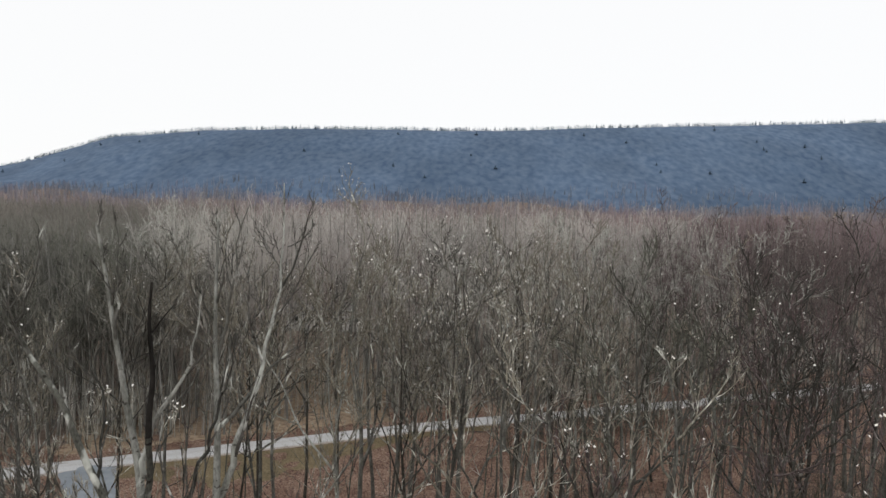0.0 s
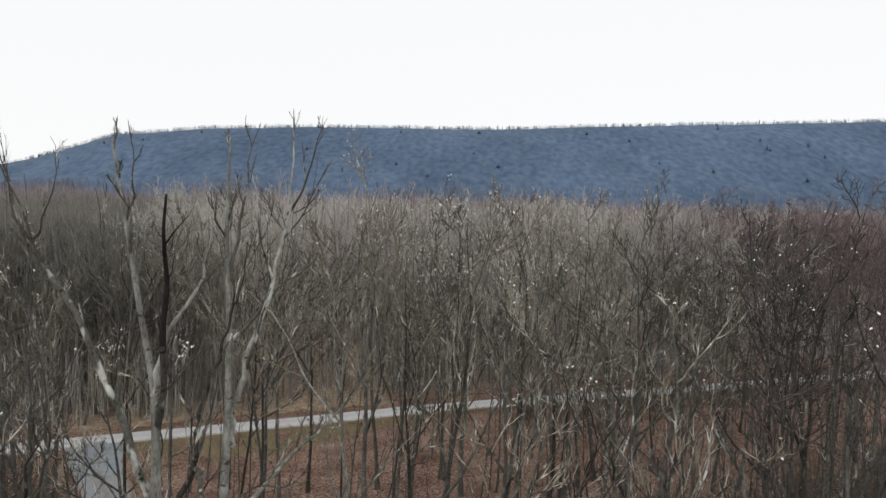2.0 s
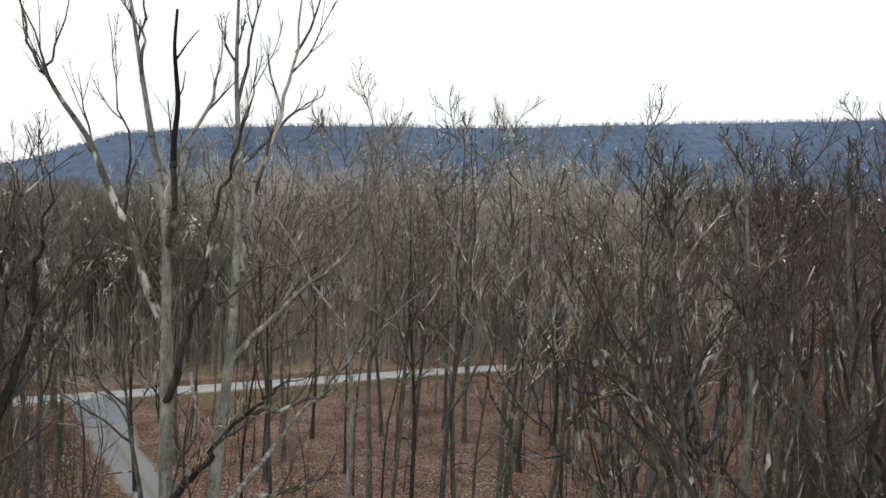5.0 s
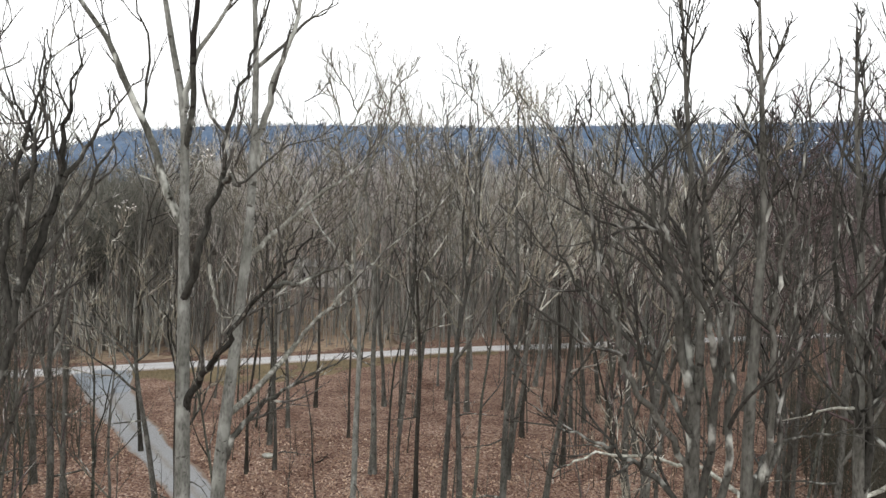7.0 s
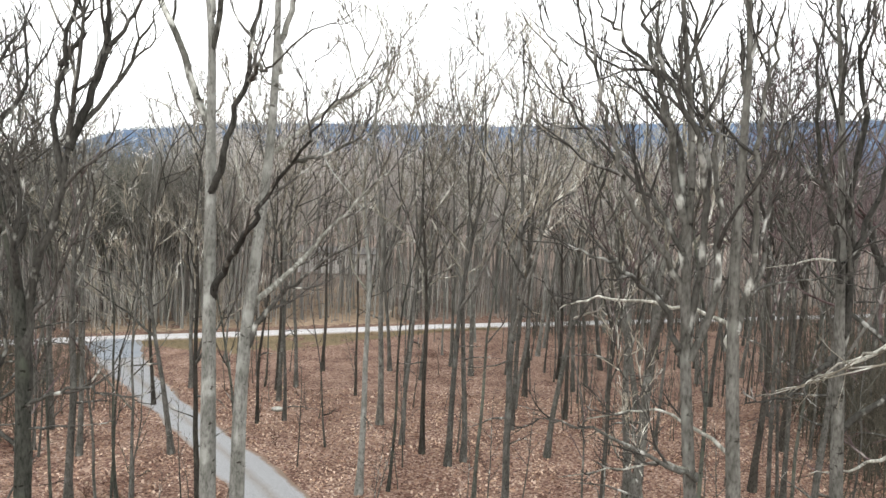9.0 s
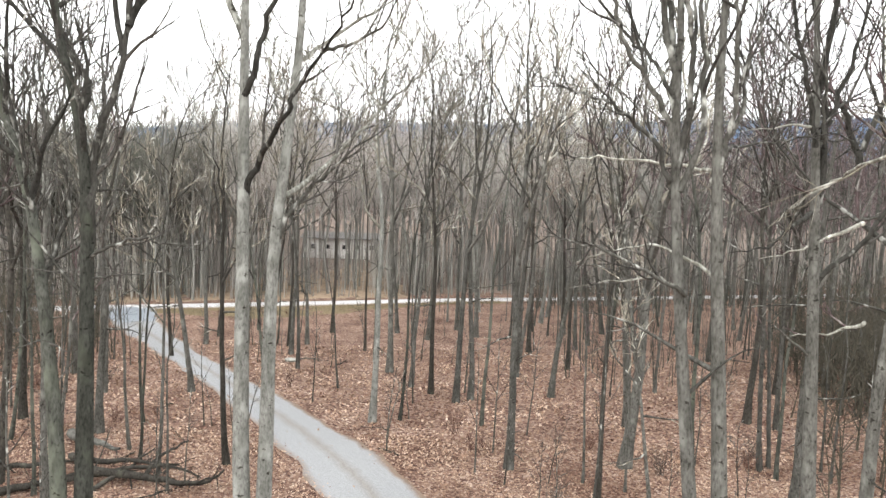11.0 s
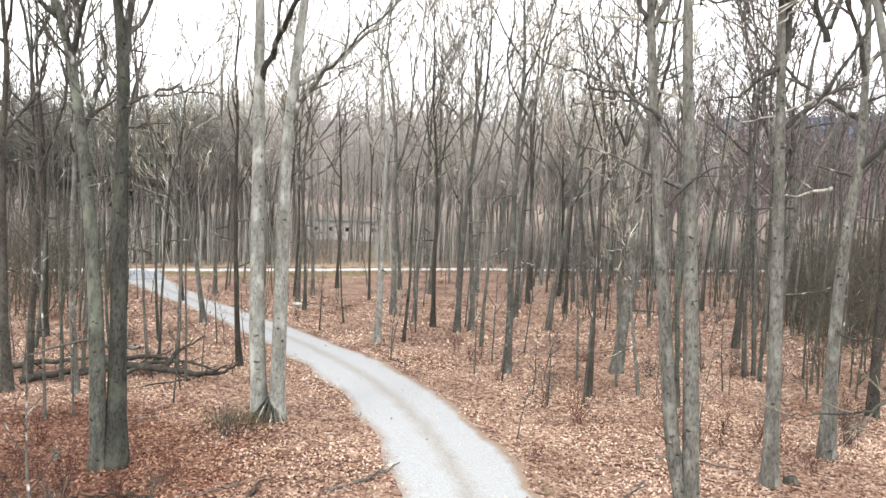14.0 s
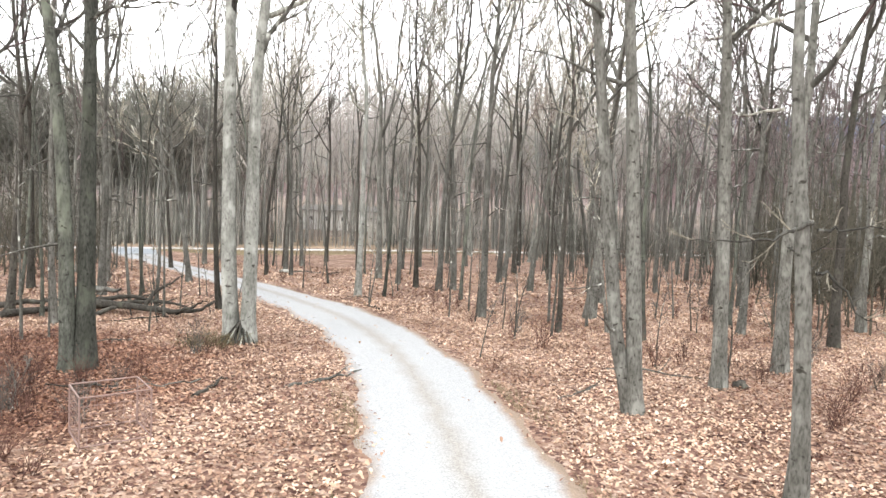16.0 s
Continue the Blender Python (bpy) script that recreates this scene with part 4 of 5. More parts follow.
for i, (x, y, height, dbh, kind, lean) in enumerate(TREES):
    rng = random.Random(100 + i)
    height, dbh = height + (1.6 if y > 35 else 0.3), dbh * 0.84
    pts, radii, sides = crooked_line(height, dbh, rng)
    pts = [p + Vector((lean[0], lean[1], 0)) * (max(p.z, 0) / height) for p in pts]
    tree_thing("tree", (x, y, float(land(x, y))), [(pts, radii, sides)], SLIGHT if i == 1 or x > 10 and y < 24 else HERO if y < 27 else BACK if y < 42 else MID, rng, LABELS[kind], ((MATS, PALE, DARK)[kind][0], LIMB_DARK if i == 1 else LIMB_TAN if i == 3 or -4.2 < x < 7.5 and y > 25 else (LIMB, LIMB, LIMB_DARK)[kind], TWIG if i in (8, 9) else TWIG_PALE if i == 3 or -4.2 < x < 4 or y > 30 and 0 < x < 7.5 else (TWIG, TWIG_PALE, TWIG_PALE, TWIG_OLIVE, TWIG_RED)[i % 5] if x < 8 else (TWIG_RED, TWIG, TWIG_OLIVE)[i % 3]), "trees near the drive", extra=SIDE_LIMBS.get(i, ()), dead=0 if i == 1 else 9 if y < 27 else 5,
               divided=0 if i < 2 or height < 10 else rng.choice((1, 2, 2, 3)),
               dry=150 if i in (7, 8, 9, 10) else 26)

# its dead, black, broken-topped leader
rng = random.Random(77)
twin = bpy.data.objects["twin_tree"]
foot = spline(shift([(-5.58, 16.5, 15.2), (-5.34, 16.3, 16.1), (-5.25, 16.0, 17.06)], (-5.1, 16.4)), 4)
part("leader", stems("leader", [(foot, [0.07 - 0.012 * i / len(foot) for i in range(len(foot))], 7)], LIMB_GREY), twin)
line = spline(shift([(-5.26, 16.05, 16.9), (-5.23, 16.0, 17.5), (-5.16, 16.0, 18.2), (-5.21, 16.0, 18.9), (-5.24, 16.0, 19.4), (-5.19, 16.0, 20.1)], (-5.1, 16.4)), 3)
dead = part("dead_leader", stems("dead_leader", [(line, [0.068 - 0.045 * i / len(line) for i in range(len(line))], 7)], CHAR), twin, "black dead leader with a broken top")
for k in range(3):
    q, w = wander(line[6 + 2 * k], offshoot(Vector((0, 0, 1)), 0.7, 1.0 + k * 2.2), 0.8, 0.025, 0.008, 4, 0.15, 0.1, rng)
    part("stub", stems("stub", [(q, w, 5)], CHAR), dead)

# ---- the wood round them ----
taken = [(t[0], t[1]) for t in TREES] + [(-5.1, 16.4), (4.75, 10.75), (-7.6, 12.4), (7.35, 12.85)]
rng = random.Random(21)
variants = {}
for plan_name, plan, count, twig_mats in (("near", MID, 12, MID_TWIGS), ("back", THIN, 8, HAZY_TWIGS), ("left_near", MID, 5, SIDE_TWIGS[:1]), ("left_back", THIN, 4, SIDE_TWIGS[:1]),
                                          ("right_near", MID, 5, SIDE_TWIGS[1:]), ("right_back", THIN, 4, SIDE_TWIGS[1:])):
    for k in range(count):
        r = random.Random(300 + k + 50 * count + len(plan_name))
        mats = ((MID_BARK, BARK, MID_BARK, BARK, BARK_DARK)[k % 5] if "near" == plan_name else HAZY_BARK if "back" == plan_name else (BARK, MID_BARK)[k % 2], HAZY_BARK if plan_name in ("near", "back") else LIMB, twig_mats[k % len(twig_mats)])
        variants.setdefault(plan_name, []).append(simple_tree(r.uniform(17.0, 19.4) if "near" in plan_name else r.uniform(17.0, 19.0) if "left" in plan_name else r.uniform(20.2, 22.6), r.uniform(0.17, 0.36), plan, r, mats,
            {"l": "mossy dark leafless tree of the surrounding wood", "r": "russet-twigged dark leafless tree of the wood"}.get(plan_name[0], "leafless hardwood of the surrounding wood"), divided=r.choice((1, 2, 2, 3))))
spots = []
gy = 21.0
while gy < 86:
    half = 0.74 * (gy + 4) + 5
    step = 3.9 + 0.008 * gy
    gx = -half
    while gx < half:
        x, y = gx + rng.uniform(-1.6, 1.6), gy + rng.uniform(-1.6, 1.6)
        gx += step * (1.25 if gx > 7 and gy < 34 else 0.8 if gx > 7 and gy < 52 else 1.0)
        if drive_distance(x, y) < 3.0 or road_distance(x, y) < 3.4:
            continue
        if 1.5 < (y - (55.4 + (x + 33) * 0.43)) * -1 < 13 and -30 < x < 2 and y > 44:
            continue
        if -0.29 < x / (y + 2) < -0.13 and y > 59.5 + (x + 33) * 0.43 and rng.random() < 0.7:
            continue
        if min(math.hypot(x - a, y - b) for a, b in taken) < 2.2:
            continue
        if y < 44 and -14 < x < 16 and rng.random() < 0.82:
            continue
        if abs(x) > 0.25 * y and y < 50 and rng.random() < (0.66 if x < 0 else 0.5):
            continue
        spots.append((x, y))
    gy += step * 0.95
used = {name: 0 for name in variants}
for x, y in spots:
    m = pose(x, y, float(land(x, y)) - 0.05, rng.gauss(0, 2.2), rng.gauss(0, 2.2), rng.uniform(0, 360)) @ Matrix.Diagonal((*[rng.uniform(0.85, 1.15)] * 2, rng.uniform(0.84, 1.04) if y < 36 else rng.uniform(1.02, 1.15) if y < 54 else rng.uniform(0.93, 1.05), 1))
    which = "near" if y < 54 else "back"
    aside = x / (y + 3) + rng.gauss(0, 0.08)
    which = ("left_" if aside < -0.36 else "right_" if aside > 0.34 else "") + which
    pool = variants[which]
    if used[which] < len(pool):
        pool[used[which]].matrix_basis = m
    else:
        copy_thing(pool[used[which] % len(pool)], m)
    used[which] += 1

poles = []
for k in range(6):
    r = random.Random(360 + k)
    poles.append(simple_tree(8 + 1.1 * k, 0.085 + 0.012 * k, [(7, 0.4, 0.22, 36, 3, 3, 0.15, 0.15, 0.012), (3, 0.25, 0.5, 34, 1, 3, 0.1, 0.08, 0.008)], r,
                             ((BARK, MID_BARK, MOSSY)[k % 3], LIMB, (SIDE_TWIGS[0], TWIG_RED, TWIG)[k % 3]), "thin dark leafless pole tree of the understorey", "pole_tree"))
count = 0
while count < 120:
    y = rng.uniform(19, 76)
    x = rng.uniform(-0.7, 0.7) * (y + 3)
    if drive_distance(x, y) < 2.6 or road_distance(x, y) < 3.0 or min(math.hypot(x - a, y - b) for a, b in taken) < 1.1 or abs(x + 1) < 0.2 * y and rng.random() < 0.6:
        continue
    if -30 < x < 2 and 1.5 < 55.4 + (x + 33) * 0.43 - y < 12:
        continue
    m = pose(x, y, float(land(x, y)) - 0.05, rng.gauss(0, 2.2), rng.gauss(0, 2.2), rng.uniform(0, 360)) @ Matrix.Diagonal((*[rng.uniform(0.8, 1.25)] * 3, 1))
    if count < len(poles):
        poles[count].matrix_basis = m
    else:
        copy_thing(poles[count % len(poles)], m)
    count += 1

# ---- far woods ----


def wood_template(height, plan, seed, dbh, sides=4):
    r = random.Random(seed)
    pts, radii, _ = trunk_line(height, dbh, r, n=4, sides=sides)
    out = [[] for _ in plan]
    fork(pts, radii, 0, plan, out, r, height)
    return tubes([(pts, radii, sides)] + sum(out, []))


def dome_template(height, seed, dbh, count, plan):
    """A far bare tree with a rounded crown: a short bole, spreading leaders and the plan's twigs on them."""
    r = random.Random(seed)
    split = height * r.uniform(0.34, 0.46)
    lines = [([Vector((0, 0, 0)), Vector((r.gauss(0, 0.25), r.gauss(0, 0.25), split * 0.5)), Vector((r.gauss(0, 0.2), r.gauss(0, 0.2), split)),
               Vector((r.gauss(0, 0.6), r.gauss(0, 0.6), height * 0.97))], [dbh / 2, dbh * 0.42, dbh * 0.34, 0.03], 4)]
    out, turn = [[] for _ in plan], r.uniform(0, 6.28)
    for k in range(count):
        turn += 2.4 + r.gauss(0, 0.3)
        low = split * r.uniform(0.85, 1.35)
        wide = radians(r.uniform(14, 48))
        reach = (height - low) * r.uniform(0.82, 1.0)
        q, w = wander((0, 0, low), (math.sin(wide) * math.cos(turn), math.sin(wide) * math.sin(turn), math.cos(wide)), reach, dbh * 0.24, 0.02, 3, 0.1, 0.13, r)
        lines.append((q, w, 3))
        fork(q, w, 0, plan, out, r, reach)
    return tubes(lines[:1]), tubes(lines[1:] + sum(out, []))


def scatter(y0, y1, count, rng, pad=0.72, near=0.8):
    out = []
    while len(out) < count:
        y = y0 * (y1 / y0) ** (rng.random() ** near)
        x = rng.uniform(-pad, pad) * (y + 15)
        if -0.29 < x / (y + 2) < -0.13 and y < 120 and rng.random() < 0.55:
            continue
        if road_distance(x, y) > 4 and y > 59.5 + (x + 33) * 0.43:
            out.append((x, y))
    return out


def woods(name, label, templates, places, mat, width, tall, sink=0.2):
    vs, qs, ts, base = [], [], [], 0
    r = random.Random(len(places))
    for k, tpl in enumerate(templates):
        mine = places[k::len(templates)]
        z = land(np.array([p[0] for p in mine]), np.array([p[1] for p in mine]))
        v, q, t = joined(tpl, [(x, y, zz - sink, r.uniform(0, 6.28), r.uniform(*width), r.uniform(*tall)) for (x, y), zz in zip(mine, z)])
        vs.append(v)
        qs.append(q + base)
        ts.append(t + base)
        base += len(v)
    return tagged(new(name, mesh_from(name, np.concatenate(vs), np.concatenate(qs), np.concatenate(ts), mat)), label, "woodland", kind="stuff")


def pine_template(seed, height):
    """A far evergreen: tiers of drooping boughs round a stem."""
    r = random.Random(seed)
    lines = [([Vector((0, 0, 0)), Vector((0, 0, height))], [0.4, 0.1], 4)]
    for k in range(4):
        z = height * (0.15 + 0.2 * k)
        w = (3.0 - 0.6 * k) * r.uniform(0.8, 1.2)
        dx, dy = r.gauss(0, 0.4), r.gauss(0, 0.4)
        lines.append(([Vector((dx, dy, z)), Vector((dx, dy, z + height * 0.06)), Vector((0, 0, z + height * 0.32))], [w * 0.7, w, 0.1], 7))
    return tubes(lines)


rng = random.Random(31)
def parted(places, r):
    """Places at the left, in the middle and at the right of the view down the drive."""
    out = {"l": [], "m": [], "r": []}
    for x, y in places:
        a = x / y + r.gauss(0, 0.07)
        out["l" if a < -0.36 else "r" if a > 0.34 else "m"].append((x, y))
    return out


FAR = [(6, 0.2, 0.42, 40, 2, 3, 0.14, 0.12, 0.03), (7, 0.12, 0.55, 34, 1, 3, 0.12, 0.08, 0.024)]
FARTHER = [(6, 0.15, 0.45, 34, 1, 3, 0.12, 0.1, 0.055)]
FAR_MID = [(8, 0.18, 0.45, 38, 1, 3, 0.14, 0.12, 0.034), (3, 0.15, 0.6, 34, 1, 3, 0.12, 0.08, 0.032)]
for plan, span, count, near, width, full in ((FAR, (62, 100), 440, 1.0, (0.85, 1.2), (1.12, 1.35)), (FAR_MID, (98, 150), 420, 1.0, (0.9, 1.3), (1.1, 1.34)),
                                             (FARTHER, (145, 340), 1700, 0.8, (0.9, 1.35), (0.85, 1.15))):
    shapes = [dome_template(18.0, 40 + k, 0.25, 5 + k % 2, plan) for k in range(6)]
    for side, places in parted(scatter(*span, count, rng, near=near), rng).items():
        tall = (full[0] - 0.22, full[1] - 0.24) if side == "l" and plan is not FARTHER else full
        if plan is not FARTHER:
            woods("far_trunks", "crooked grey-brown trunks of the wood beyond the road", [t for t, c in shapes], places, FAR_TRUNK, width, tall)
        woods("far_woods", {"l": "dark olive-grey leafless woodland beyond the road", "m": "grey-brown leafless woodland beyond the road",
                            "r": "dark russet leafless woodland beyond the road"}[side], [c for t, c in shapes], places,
              {"l": FAR_OLIVE, "m": RUST_WOOD if plan is FARTHER else HAZY_WOOD, "r": FAR_RUSSET}[side], width, tall)
POLE = [(5, 0.3, 0.4, 34, 1, 3, 0.1, 0.1, 0.012)]
woods("understorey", "thin grey saplings and brush beyond the road", [wood_template(5, POLE, 50 + k, 0.07, 3) for k in range(5)],
      scatter(60, 130, 3400, rng, near=1.0), THICKET_FAR, (0.9, 1.6), (0.5, 1.6))
brush = []
while len(brush) < 1400:
    y = rng.uniform(36, 90)
    x = rng.choice((-1, 1, 1)) * rng.uniform(0.14, 0.72) * (y + 3)
    if len(brush) % 2:
        x = rng.uniform(6, 62)
        y = 73.0 + (x - 6) * 0.385 - rng.uniform(2.4, 9)
    if road_distance(x, y) > 2.2 and drive_distance(x, y) > 2.6 and not (-30 < x < 2 and 44 < y < 75):
        brush.append((x, y))
woods("brush", "dark olive brush and saplings along the road", [wood_template(4, POLE, 55 + k, 0.05, 3) for k in range(5)], brush, SIDE_TWIGS[0], (0.8, 1.5), (0.4, 1.3))
thicket = []
while len(thicket) < 620:
    x, y = (rng.uniform(19, 36), rng.uniform(31, 48)) if len(thicket) % 3 else (rng.uniform(-38, -20), rng.uniform(29, 47))
    if drive_distance(x, y) > 3.2 and road_distance(x, y) > 3.2 and abs(x) > 0.5 * y:
        thicket.append((x, y))
while len(thicket) < 710:
    x, y = rng.uniform(11.0, 34), rng.uniform(20, 40)
    if drive_distance(x, y) > 3.2 and x > 0.52 * y:
        thicket.append((x, y))
BUSH = [(9, 0.12, 0.5, 46, 1, 3, 0.12, 0.08, 0.014), (4, 0.2, 0.5, 40, 1, 3, 0.12, 0.05, 0.01)]
woods("thicket", "dense dark olive thicket of leafless brush", [wood_template(5, BUSH, 95 + k, 0.06, 3) for k in range(5)], thicket, THICKET, (0.9, 1.6), (0.5, 1.4))
DISTANT = [(7, 0.3, 0.32, 30, 1, 3, 0.1, 0.1, 0.16)]
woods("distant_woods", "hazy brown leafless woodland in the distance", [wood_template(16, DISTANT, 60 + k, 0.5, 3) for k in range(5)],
      scatter(330, 540, 2000, rng), HAZY_DISTANT_WOOD, (0.9, 1.5), (0.8, 1.15))
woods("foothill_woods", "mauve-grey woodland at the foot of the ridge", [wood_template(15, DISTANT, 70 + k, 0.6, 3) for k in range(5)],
      scatter(520, 790, 1800, rng), HAZY_FOOT_WOOD, (1.2, 2.0), (0.7, 1.1))
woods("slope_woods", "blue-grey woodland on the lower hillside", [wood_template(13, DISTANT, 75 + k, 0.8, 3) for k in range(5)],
      scatter(770, 1010, 1500, rng), HAZY_SLOPE_WOOD, (1.6, 2.6), (0.6, 1.0))
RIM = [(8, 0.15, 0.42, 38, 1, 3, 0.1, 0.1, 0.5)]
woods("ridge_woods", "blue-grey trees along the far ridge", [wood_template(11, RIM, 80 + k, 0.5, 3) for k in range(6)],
      scatter(1385, 1441, 1700, rng, pad=0.76), HAZY_HILL_TREE, (0.9, 1.5), (0.55, 1.0), sink=2.5)
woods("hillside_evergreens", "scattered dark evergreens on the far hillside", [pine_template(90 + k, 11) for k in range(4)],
      scatter(1030, 1400, 34, rng), HAZY_PINE, (0.6, 1.2), (0.35, 0.7))

# ---- undergrowth and loose things ----
def leaf_cover(count, near, depth, big):
    """Fallen leaves, each a small curled blade with a pointed tip."""
    shape = np.array([(0, -0.5, 0), (0.32, -0.2, 0.12), (0.36, 0.22, 0.1), (0, 0.55, 0), (-0.36, 0.2, 0.14), (-0.3, -0.22, 0.1)])
    faces = np.array([(0, 1, 2, 3), (0, 3, 4, 5)])
    r = np.random.RandomState(5 + int(near))
    y = near + depth * r.random_sample(count * 2) ** 0.8
    x = (r.random_sample(count * 2) * 2 - 1) * (0.72 * (y + 3.5)) + 0.5
    d = drive_distance(x, y)
    edge = 1.16 + 0.40 * np.clip((34 - y) / 12, 0, 1)
    keep = (d > edge - 0.42 + 0.85 * r.random_sample(count * 2) ** 0.6) | ((r.random_sample(count * 2) < 0.006) & (d > 0.25))
    x, y, d = x[keep][:count], y[keep][:count], d[keep][:count]
    n = len(x)
    z = land(x, y) + 0.012 + 0.035 * r.random_sample(n) + np.where(d < 1.8, 0.065, 0.0)
    size = big * (0.036 + 0.048 * r.random_sample(n))
    a, tilt, roll = r.random_sample(n) * 6.28, r.normal(0, 0.35, n), r.normal(0, 0.35, n)
    v = shape[None] * size[:, None, None]
    v[..., 2] *= (0.4 + 1.6 * r.random_sample(n))[:, None]
    v[..., 2] += v[..., 1] * np.tan(np.clip(tilt, -0.9, 0.9))[:, None] + v[..., 0] * np.tan(np.clip(roll, -0.9, 0.9))[:, None]
    c, s_ = np.cos(a)[:, None], np.sin(a)[:, None]
    out = np.stack([v[..., 0] * c - v[..., 1] * s_ + x[:, None], v[..., 0] * s_ + v[..., 1] * c + y[:, None], v[..., 2] + z[:, None]], -1)
    q = faces[None] + (np.arange(n) * 6)[:, None, None]
    return out.reshape(-1, 3), q.reshape(-1, 4)


lv, lq = leaf_cover(92000, 3.5, 22.5, 1.0)
lv_2, lq_2 = leaf_cover(24000, 24.0, 20.0, 1.9)
lv, lq = np.concatenate([lv, lv_2]), np.concatenate([lq, lq_2 + len(lv)])
tagged(new("fallen_leaves", mesh_from("fallen_leaves", lv, lq, [], LEAF, smooth=False)), "curled tan and brown oak leaves covering the ground", "leaves", kind="stuff")


def shrub(height, count, seed, mat, label):
    r = random.Random(seed)
    root = thing("shrub", (0, 0, 0), label, "shrub", "bare shrubs")
    lines = []
    for _ in range(count):
        way = Vector((r.gauss(0, 0.35), r.gauss(0, 0.35), 1)).normalized()
        q, w = wander((r.gauss(0, 0.12), r.gauss(0, 0.12), -0.05), way, height * r.uniform(0.5, 1.1), 0.011, 0.004, 6, 0.12, 0.02, r)
        lines.append((q, w, 4))
        out = [[], []]
        fork(q, w, 0, [(5, 0.3, 0.4, 45, 3, 3, 0.15, 0.03, 0.005), (2, 0.3, 0.5, 40, 1, 3, 0.1, 0.02, 0.004)], out, r, height)
        lines += out[0] + out[1]
    part("stem", stems("stem", lines, mat), root)
    return root


def sapling(height, seed, label):
    r = random.Random(seed)
    root = thing("sapling", (0, 0, 0), label, "sapling", "young trees")
    q, w = wander((0, 0, -0.05), (r.gauss(0, 0.06), r.gauss(0, 0.06), 1), height, 0.012 + 0.006 * height, 0.006, 8, 0.06, 0.03, r)
    part("trunk", stems("trunk", [(q, w, 5)], LIMB), root)
    out = [[], []]
    fork(q, w, 0, [(9, 0.35, 0.3, 42, 4, 3, 0.14, 0.08, 0.007), (4, 0.2, 0.5, 40, 2, 3, 0.14, 0.05, 0.005)], out, r, height)
    part("crown", stems("crown", out[0] + out[1], TWIG), root)
    return root


shrubs = [shrub(1.0 + 0.25 * k, 9 + 2 * k, 500 + k, SHRUB if k < 4 else TWIG, "thicket of thin reddish leafless stems" if k < 4 else "low tangle of grey leafless stems") for k in range(5)]
young = [sapling(2.2 + 0.8 * k, 520 + k, "thin leafless sapling among fallen leaves") for k in range(5)]
rng = random.Random(52)
SHRUB_AT = [(-4.7, 6.4), (-7.5, 10.2), (-7.8, 11.2), (-8.6, 10.4), (-7.0, 9.4), (-6.6, 8.4), (-8.9, 12.0), (10.1, 12.3), (10.6, 12.9), (11.3, 13.4), (11.9, 14.1),
            (2.98, 18.4), (3.8, 16.8), (6.5, 15.0), (-5.7, 14.7), (-5.4, 15.0), (-9.6, 11.6), (-9.9, 13.6), (8.6, 10.2), (3.2, 19.4)]
SAPLING_AT = [(2.75, 19.5), (3.4, 21.8), (3.05, 18.2), (9.15, 23.9), (8.25, 33.6), (9.7, 21.4), (-1.85, 28.4), (-5.95, 43.6), (-13.0, 44.5), (-5.6, 6.9), (8.1, 14.2)]


def clear(x, y, gap):
    return drive_distance(x, y) > 1.9 and road_distance(x, y) > 2.2 and min(math.hypot(x - a, y - b) for a, b in taken) > gap


for _ in range(30):
    SHRUB_AT.append((rng.uniform(-9.8, -5.2), rng.uniform(6.2, 12.0)))
for _ in range(14):
    SHRUB_AT.append((rng.uniform(8.0, 13.5), rng.uniform(9.5, 19.0)))
while len(SHRUB_AT) < 117:
    y = rng.uniform(13, 58)
    x = rng.uniform(-0.72, 0.72) * (y + 3)
    if clear(x, y, 0.6):
        SHRUB_AT.append((x, y))
while len(SAPLING_AT) < 100:
    y = rng.uniform(15, 62)
    x = rng.uniform(-0.72, 0.72) * (y + 3)
    if clear(x, y, 0.6):
        SAPLING_AT.append((x, y))
for kinds, spots_of in ((shrubs, SHRUB_AT), (young, SAPLING_AT)):
    for i, (x, y) in enumerate(spots_of):
        low = 0.7 if x < -4 and y < 13 else 1.0
        m = pose(x, y, float(land(x, y)), 0, 0, rng.uniform(0, 360)) @ Matrix.Diagonal((*[low * rng.uniform(0.75, 1.2)] * 3, 1))
        if i < len(kinds):
            kinds[i].matrix_basis = m
        else:
            copy_thing(kinds[i % len(kinds)], m)


def fallen(name, points, r0, mat, label, shoots, seed):
    r = random.Random(seed)
    base = Vector((points[0][0], points[0][1], 0))
    root = thing(name, base, label, "branch", "fallen branches")
    line = [p - base + Vector((r.gauss(0, 0.03), r.gauss(0, 0.03), r.gauss(0, 0.03))) for p in spline(points, 4)]
    radii = [r0 * (1 - 0.75 * i / (len(line) - 1)) for i in range(len(line))]
    part("stem", stems("stem", [(line, radii, 7)], mat), root)
    out = [[], []]
    fork(line, radii, 0, [(shoots, 0.2, 0.3, 50, 5, 4, 0.2, 0.04, 0.012), (3, 0.2, 0.5, 45, 3, 3, 0.2, 0.0, 0.007)], out, r, (line[-1] - line[0]).length)
    for q in out[0]:
        part("side_branch", stems("side_branch", [q], mat), root)
    for q in out[1]:
        part("twig", stems("twig", [q], mat), root)
    return root


